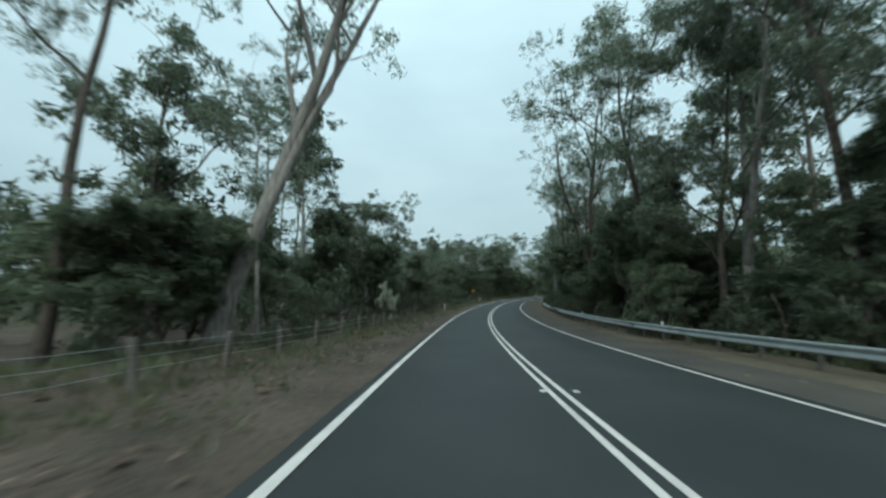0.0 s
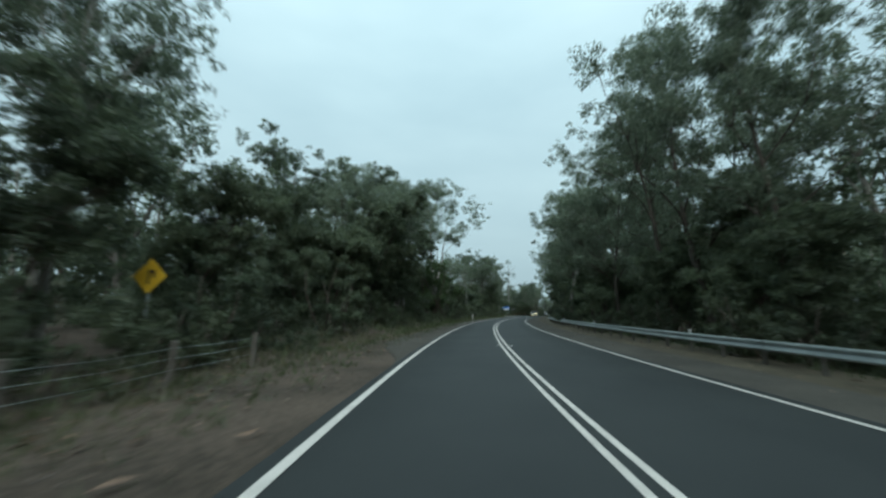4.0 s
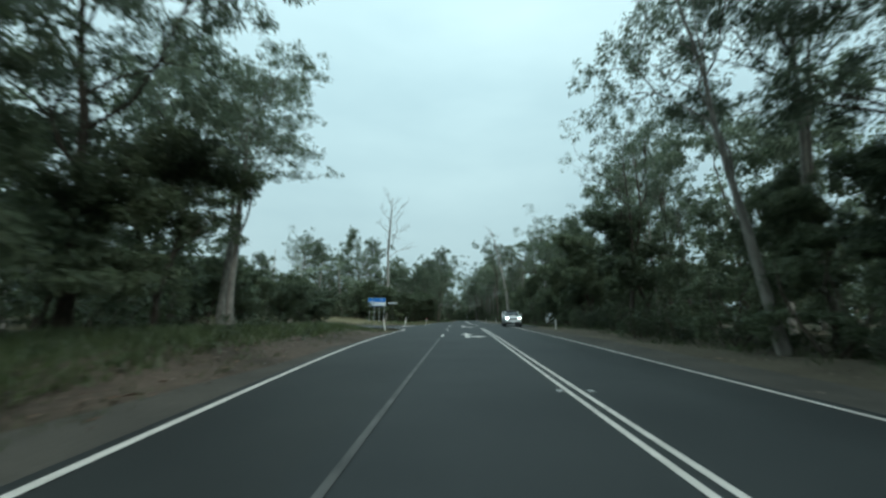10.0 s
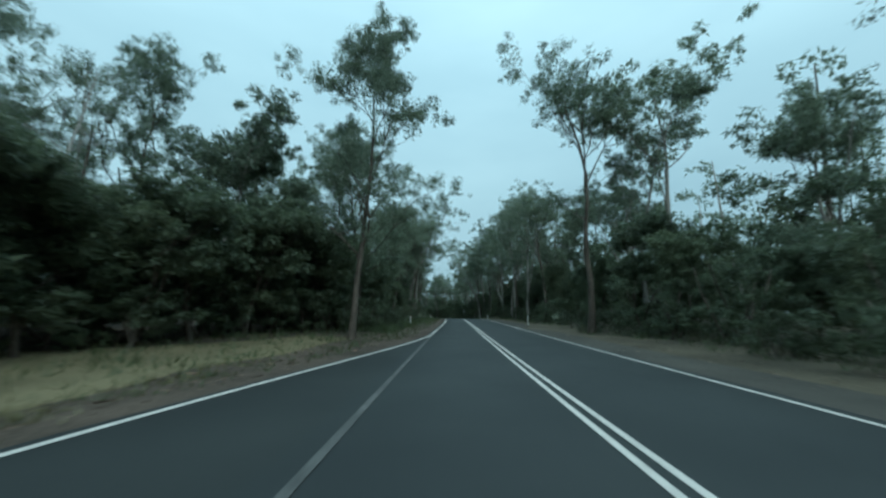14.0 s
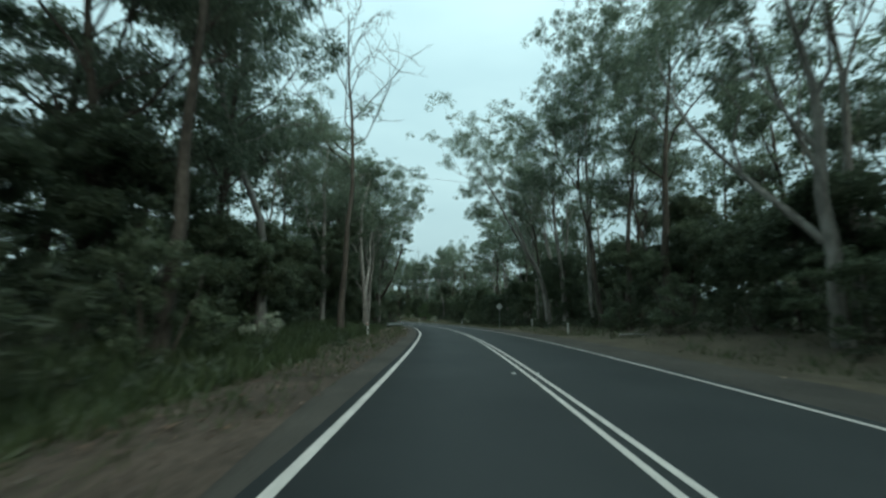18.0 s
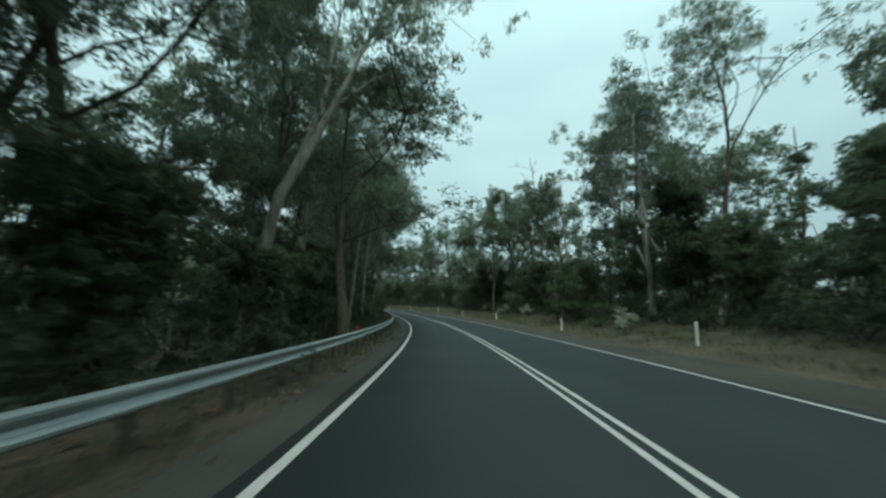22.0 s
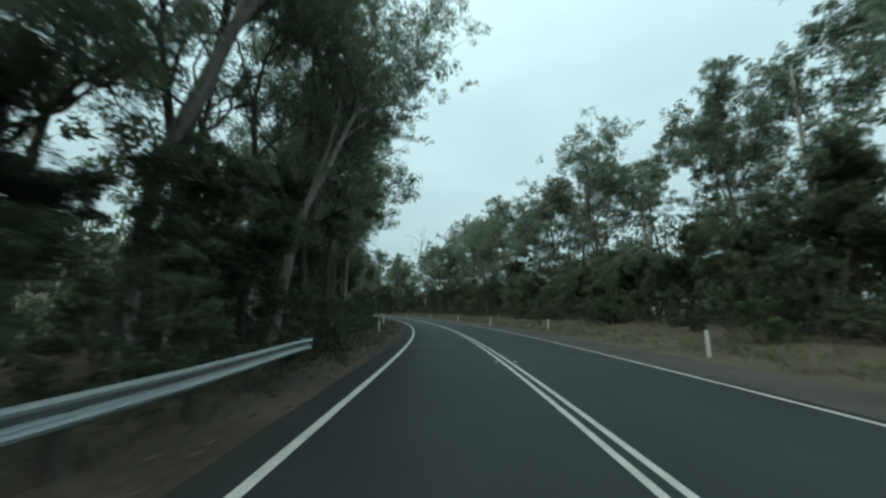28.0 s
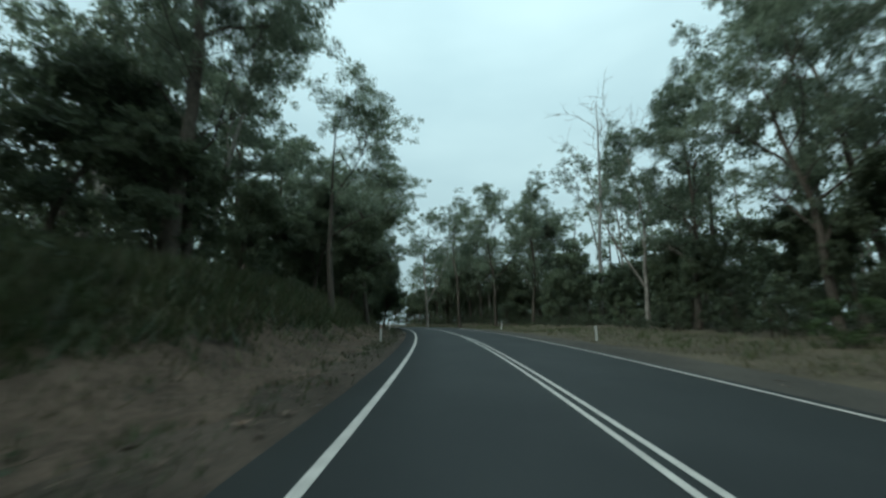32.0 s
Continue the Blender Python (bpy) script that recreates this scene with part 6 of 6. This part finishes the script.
# ---- the two oncoming vehicles ----
def loft(sections, cap=True):
    """Closed rings (x, z) at each y, joined into a skin."""
    verts, faces = [], []
    n = len(sections[0][1])
    for y, ring in sections:
        verts += [(x, y, z) for x, z in ring]
    for i in range(len(sections) - 1):
        for k in range(n):
            a, b = i * n + k, i * n + (k + 1) % n
            faces.append((a, b, b + n, a + n))
    if cap:
        faces += [tuple(range(n)), tuple((len(sections) - 1) * n + k for k in range(n))]
    bm = bmesh.new()
    vs = [bm.verts.new(v) for v in verts]
    for f in faces:
        bm.faces.new([vs[k] for k in f])
    return bm


def body_ring(w, z0, z1, r=0.10):
    """A cross-section with rounded shoulders and a tucked-in sill."""
    right = [(w * 0.86, z0), (w * 0.97, z0 + 0.12), (w, z0 + (z1 - z0) * 0.45), (w * 0.985, z1 - r), (w * 0.94, z1 - r * 0.3), (w * 0.85, z1)]
    return right + [(-x, z) for x, z in reversed(right)]


def cabin_ring(wb, wt, z0, z1):
    right = [(wb, z0), (wb * 0.98, z0 + (z1 - z0) * 0.35), (wt + 0.02, z1 - 0.08), (wt - 0.05, z1 - 0.01)]
    return right + [(-x, z) for x, z in reversed(right)]


def vehicle(name, label, paint, lamp, L, W, H, belt, hood, rack, tail_on):
    car = tagged(new(name), label, "car", "oncoming cars")
    h, w = L / 2, W / 2
    part("body", loft([(h, body_ring(w * 0.80, 0.42, hood - 0.30, 0.06)), (h - 0.06, body_ring(w * 0.93, 0.34, hood - 0.10)), (h - 0.35, body_ring(w * 0.98, 0.30, hood - 0.02)), (h - 1.25, body_ring(w, 0.28, hood + 0.05)),
                       (h - 1.45, body_ring(w, 0.28, belt)), (0, body_ring(w, 0.28, belt)), (-h + 0.8, body_ring(w, 0.28, belt + 0.03)), (-h + 0.2, body_ring(w * 0.97, 0.32, belt + 0.02)), (-h, body_ring(w * 0.86, 0.42, belt - 0.08))]),
         paint, car, "", True)
    part("glasshouse", loft([(h - 1.32, cabin_ring(w * 0.86, w * 0.80, belt - 0.05, belt + 0.03)), (h - 2.0, cabin_ring(w * 0.9, w * 0.74, belt - 0.05, H - 0.05)), (-0.2, cabin_ring(w * 0.92, w * 0.76, belt - 0.05, H - 0.02)),
                             (-h + 0.6, cabin_ring(w * 0.9, w * 0.73, belt - 0.05, H - 0.08)), (-h + 0.12, cabin_ring(w * 0.86, w * 0.72, belt - 0.05, belt + 0.08))]), CAR_GLASS, car, "dark tinted windows", True)
    part("roof", loft([(h - 1.95, body_ring(w * 0.72, H - 0.09, H - 0.03, 0.02)), (h - 2.3, body_ring(w * 0.77, H - 0.08, H + 0.01, 0.03)), (-0.2, body_ring(w * 0.79, H - 0.07, H + 0.03, 0.03)), (-h + 0.45, body_ring(w * 0.77, H - 0.11, H - 0.02, 0.03)), (-h + 0.35, body_ring(w * 0.7, H - 0.13, H - 0.07, 0.02))]), paint, car, "", True)
    for side in (-1, 1):
        for y0, y1, z1 in ((h - 1.38, h - 2.06, H - 0.06), (-0.05, -0.12, H - 0.04), (-h + 1.15, -h + 0.95, H - 0.05), (-h + 0.2, -h + 0.55, H - 0.08)):
            verts, faces = [], []
            thick = 0.17 if y0 < -1.6 else 0.05 if y0 > 0.5 else 0.085
            tube(verts, faces, [Vector((side * (w * 0.92 - thick * 0.55), y0, belt - 0.02)), Vector((side * (w * 0.80 - thick * 0.55), y1, z1))], [thick, thick * 0.8], 10)
            child("pillar", mesh_of("pillar", verts, faces, BLACK_TRIM if thick == 0.085 and not rack else paint, True), car)
        part("mirror", boxes((side * (w + 0.12), h - 1.62, belt + 0.08, 0.20, 0.11, 0.17, 0.03)), paint, car)
        part("headlamp", boxes((side * w * 0.70, h - 0.07, hood - 0.21, 0.30, 0.14, 0.13, 0.03)), lamp, car, "headlamp switched on")
        part("tail_lamp", boxes((side * w * 0.93, -h + 0.09, belt - 0.03, 0.12, 0.22, 0.035, 0.01), (side * w * 0.93, -h + 0.08, belt - 0.13, 0.12, 0.18, 0.03, 0.01)), LAMP_RED if tail_on else RED_REFLECT, car, "red tail lamp")
        part("door_seam", boxes((side * (w + 0.001), 0.0, belt * 0.62, 0.008, 0.012, belt * 0.6)), BLACK_TRIM, car)
        for y in (0.22, -0.95):
            part("door_handle", boxes((side * (w + 0.01), y - 0.1, belt - 0.16, 0.03, 0.17, 0.03, 0.008)), paint, car)
        part("sill", boxes((side * w * 0.97, -0.05, 0.33, 0.08, L * 0.5, 0.10, 0.02)), BLACK_TRIM, car)
        for y in (h - 0.92, -h + 0.98):
            part("wheel_arch", round_bm(0.44, 0.03, "X", 24, (side * (w - 0.008), y, 0.40)), BLACK_TRIM, car)
            wheel = part("wheel", round_bm(0.365, 0.24, "X", 24, (side * (w - 0.09), y, 0.365)), RUBBER, car, "black tyre")
            part("rim", round_bm(0.235, 0.02, "X", 16, (side * (w + 0.032), y, 0.365), 0.20), ALLOY, wheel)
    part("grille", boxes((0, h - 0.01, hood - 0.24, W * 0.42, 0.06, 0.16, 0.02)), BLACK_TRIM, car)
    part("bumper", boxes((0, h - 0.02, 0.46, W * 0.86, 0.14, 0.20, 0.05)), BLACK_TRIM, car, "dark lower bumper")
    part("number_plate", boxes((0, h + 0.055, 0.52, 0.37, 0.012, 0.12, 0.004)), SIGN_WHITE, car)
    part("rear_plate", boxes((0, -h - 0.005, 0.8, 0.37, 0.012, 0.12, 0.004)), SIGN_WHITE, car)
    if rack:
        for side in (-1, 1):
            part("roof_rail", boxes((side * w * 0.66, -0.3, H + 0.07, 0.04, 1.7, 0.04, 0.01)), BLACK_TRIM, car)
        for y in (0.35, -0.3, -0.95):
            part("roof_bar", boxes((0, y, H + 0.10, W * 0.72, 0.05, 0.03, 0.008)), BLACK_TRIM, car)
    return car


ute = vehicle("four_wheel_drive", "champagne four-wheel drive with roof rack and lit headlamps, oncoming lane", CAR_BEIGE, LAMP_WARM, 4.8, 1.9, 1.85, 1.12, 1.10, True, False)
ute.matrix_basis = stand(215.3, 2.45, 0.0, 180, False)
suv = vehicle("white_car", "white estate car, dark windows, lit tail lamps, oncoming lane", CAR_WHITE, LAMP_WHITE, 4.9, 1.94, 1.86, 1.27, 1.16, False, True)
suv.matrix_basis = stand(261.5, 4.12, 0.0, 178, False)

# ---- fallen wood and stones ----
w_rng = random.Random(21)


def log(s, d, length, r, turn, label):
    verts, faces = [], []
    pts, p = [], Vector((-length / 2, 0, r * 0.8))
    for k in range(6):
        pts.append(p + Vector((0, w_rng.gauss(0, 0.05 * length / 5), abs(w_rng.gauss(0, 0.03)))))
        p = p + Vector((length / 5, 0, 0))
    tube(verts, faces, pts, [r * (1 - 0.09 * k) for k in range(6)], 7)
    limb(w_rng, verts, faces, pts[3], Vector((0.6, 0.8, 0.35)), length * 0.3, r * 0.45, 0.2, 4, 3)
    ob = tagged(new("fallen_branch", mesh_of("fallen_branch", verts, faces, DEADWOOD, True)), label, "branch", "fallen branches")
    ob.matrix_basis = stand(s, d, 0.02, turn)


for s, d, length, r, turn in [(161.5, -10.5, 2.2, 0.07, 10), (163, -12, 2.6, 0.06, -15), (165, -11.2, 1.8, 0.06, 30), (160.5, -13, 1.6, 0.05, 5), (213, 12.2, 1.8, 0.06, 20), (430.5, -7.4, 0.9, 0.06, 40),
                              (509, -11, 4.5, 0.13, 60), (515, -10.5, 3.2, 0.09, 40), (648, -7.2, 1.6, 0.06, 25), (674, -7.4, 1.3, 0.06, 60), (404, 9.8, 2.2, 0.08, 10), (424, 11.5, 1.6, 0.06, 40), (540, 12.5, 2.5, 0.08, 70)]:
    log(s, d, length, r, turn, "pale fallen branch lying on the verge")

# a scrap of white sheeting on the soil in front of the rail
bm = bmesh.new()
ring = [bm.verts.new((0.34 * math.cos(a) * (1 + 0.2 * math.sin(3 * a)), 0.2 * math.sin(a), 0.03 + 0.025 * math.sin(2 * a + 1))) for a in np.linspace(0, 6.283, 15)[:-1]]
mid = bm.verts.new((0, 0, 0.075))
for k in range(len(ring)):
    bm.faces.new((ring[k], ring[(k + 1) % len(ring)], mid))
bmesh.ops.solidify(bm, geom=bm.faces[:], thickness=0.012)
scrap = tagged(new("plastic_scrap", mesh_bm("plastic_scrap", bm, WHITE_PLASTIC, True)), "crumpled scrap of white plastic lying on the soil", "litter")
scrap.matrix_basis = stand(431.6, -5.25, 0.0, 20)

stone_me = []
for k in range(4):
    bm = bmesh.new()
    bmesh.ops.create_icosphere(bm, subdivisions=2, radius=1.0)
    for v in bm.verts:
        v.co *= 1 + 0.35 * noise.noise(v.co * 1.4 + Vector((k * 9, 0, 0)))
        v.co.z *= 0.6
    stone_me.append(mesh_bm("stone", bm, STONE))
for k in range(46):
    s = w_rng.choice((w_rng.uniform(638, 720), w_rng.uniform(418, 436), w_rng.uniform(150, 235)))
    d = -w_rng.uniform(6.2, 8.6) - (4 if 190 < s < 330 else 0)
    ob = tagged(new("stone", w_rng.choice(stone_me)), "brown stone lying on the verge", "stone", "verge stones")
    k2 = w_rng.uniform(0.06, 0.22)
    ob.matrix_basis = stand(s, d, k2 * 0.2, w_rng.uniform(0, 360)) @ Matrix.Diagonal((k2, k2 * w_rng.uniform(0.7, 1.3), k2, 1))

# raised pavement markers beside the centre line
marker_me = mesh_bm("pavement_marker", boxes((0, 0, 0.012, 0.11, 0.09, 0.022, 0.008)), CLEAR_REFLECT)
for k in range(30):
    for off in (-0.3, 0.3):
        s = 7 + 24 * k
        if s < 735:
            ob = tagged(new("pavement_marker", marker_me), "small white raised marker beside the centre line", "road marker", "raised road markers")
            ob.matrix_basis = stand(s, off, 0.004, 0, False)


# ---- grass and litter ----
def blades(name, count, place_, height, width, mat, label, seed, per=6, spread=0.16):
    g = np.random.RandomState(seed)
    out = []
    for k in range(count):
        s, d = place_(g)
        if d > left_edge(s) - 0.7 and d < right_edge(s) + 0.7:
            continue
        if d < 0 and 252 < s < 270 and d > -60:
            continue
        c = np.array(ground_at(s, d, -0.05))
        h = height * g.uniform(0.5, 1.4)
        p = c + g.normal(size=(per, 3)) * np.array([spread, spread, 0])
        tip = p + np.stack([g.normal(size=per) * h * 0.4, g.normal(size=per) * h * 0.4, h * g.uniform(0.6, 1.1, per)], 1)
        a = g.uniform(0, 6.283, per)
        side = np.stack([np.cos(a), np.sin(a), 0 * a], 1) * width
        out.append(np.stack([p - side, p + side, tip], 1).reshape(-1, 3))
    return tagged(new(name, leaf_mesh(name, np.concatenate(out), mat)), label, "grass", kind="stuff")


def band(s0, s1, d0, d1):
    return lambda g: (g.uniform(s0, s1), g.uniform(d0, d1))


def along(s0, s1, side, o0, o1):
    """A band counted outwards from the edge line."""
    def pick(g):
        s = g.uniform(s0, s1)
        o = o0 + (o1 - o0) * g.uniform(0, 1) ** 0.8
        return s, (left_edge(s) - o if side < 0 else right_edge(s) + o)
    return pick


blades("verge_grass_left", 9000, along(0, 800, -1, 3.6, 9.5), 0.42, 0.022, GRASS_GREEN, "dull green grass at the forest edge", 1)
blades("verge_grass_right", 7000, along(0, 800, 1, 4.6, 9.5), 0.40, 0.022, GRASS_GREEN, "dull green grass at the forest edge", 2)
blades("dry_grass_right", 8000, along(410, 800, 1, 3.0, 10.5), 0.26, 0.016, GRASS_DRY, "short dry tan grass on the verge", 3)
blades("dry_grass_left", 3500, along(4, 110, -1, 3.0, 9), 0.3, 0.018, GRASS_DRY, "dry grass along the fence", 4)
blades("bank_grass", 12000, along(640, 800, -1, 3.4, 11), 0.38, 0.02, GRASS_DRY, "dry grass and sticks on the cut bank", 5)
blades("bank_ferns", 11000, along(628, 760, -1, 4.2, 12), 0.55, 0.035, GRASS_GREEN, "green bracken on the cut bank", 6)
blades("lip_grass", 8000, along(660, 716, -1, 4.6, 9.5), 0.62, 0.022, GRASS_DRY, "long yellow-green grass on the lip of the cut bank", 15)
blades("lip_grass", 6500, along(650, 716, -1, 4.4, 9.5), 0.6, 0.03, GRASS_GREEN, "long green grass on the lip of the cut bank", 16)
blades("corner_grass", 6000, along(206, 248, -1, 2.4, 7.5), 0.34, 0.022, GRASS_GREEN, "green grass on the verge before the junction", 19)
blades("meadow_grass_left", 11000, along(326, 396, -1, 3.2, 8.5), 0.5, 0.024, GRASS_GREEN, "dull green grass along the forest edge", 18)
blades("tall_grass_left", 9000, along(392, 444, -1, 4.7, 9.0), 0.7, 0.024, GRASS_GREEN, "tall dark green grass below the trees", 17)
blades("roadside_grass_left", 12000, along(4, 800, -1, 1.2, 4.6), 0.22, 0.016, GRASS_GREEN, "short dull grass along the seal", 14)
blades("field_grass", 9000, band(244, 318, -44, -8.2), 0.16, 0.03, GRASS_FIELD, "mown yellow-green grass beside the junction", 7, 6, 0.3)
blades("shoulder_grass_left", 3500, along(112, 245, -1, 2.9, 7), 0.36, 0.02, GRASS_GREEN, "dull grass on the low bank", 8)


def litter(name, count, place_, size, mat, label, seed):
    g = np.random.RandomState(seed)
    out = []
    for k in range(count):
        s, d = place_(g)
        c = np.array(ground_at(s, d, 0.0))
        a = g.normal(size=(3, 3)) * size * g.uniform(0.5, 1.5)
        a[:, 2] = np.abs(a[:, 2]) * 0.35 - 0.02
        out.append(c + a)
    return tagged(new(name, leaf_mesh(name, np.concatenate(out), mat)), label, "leaf litter", kind="stuff")


litter("leaf_litter_left", 44000, along(0, 780, -1, 0.8, 5.5), 0.062, LITTER, "brown fallen leaves and bark strips", 11)
litter("leaf_litter_right", 12000, along(0, 780, 1, 0.6, 6.5), 0.05, LITTER, "brown fallen leaves and twigs", 12)
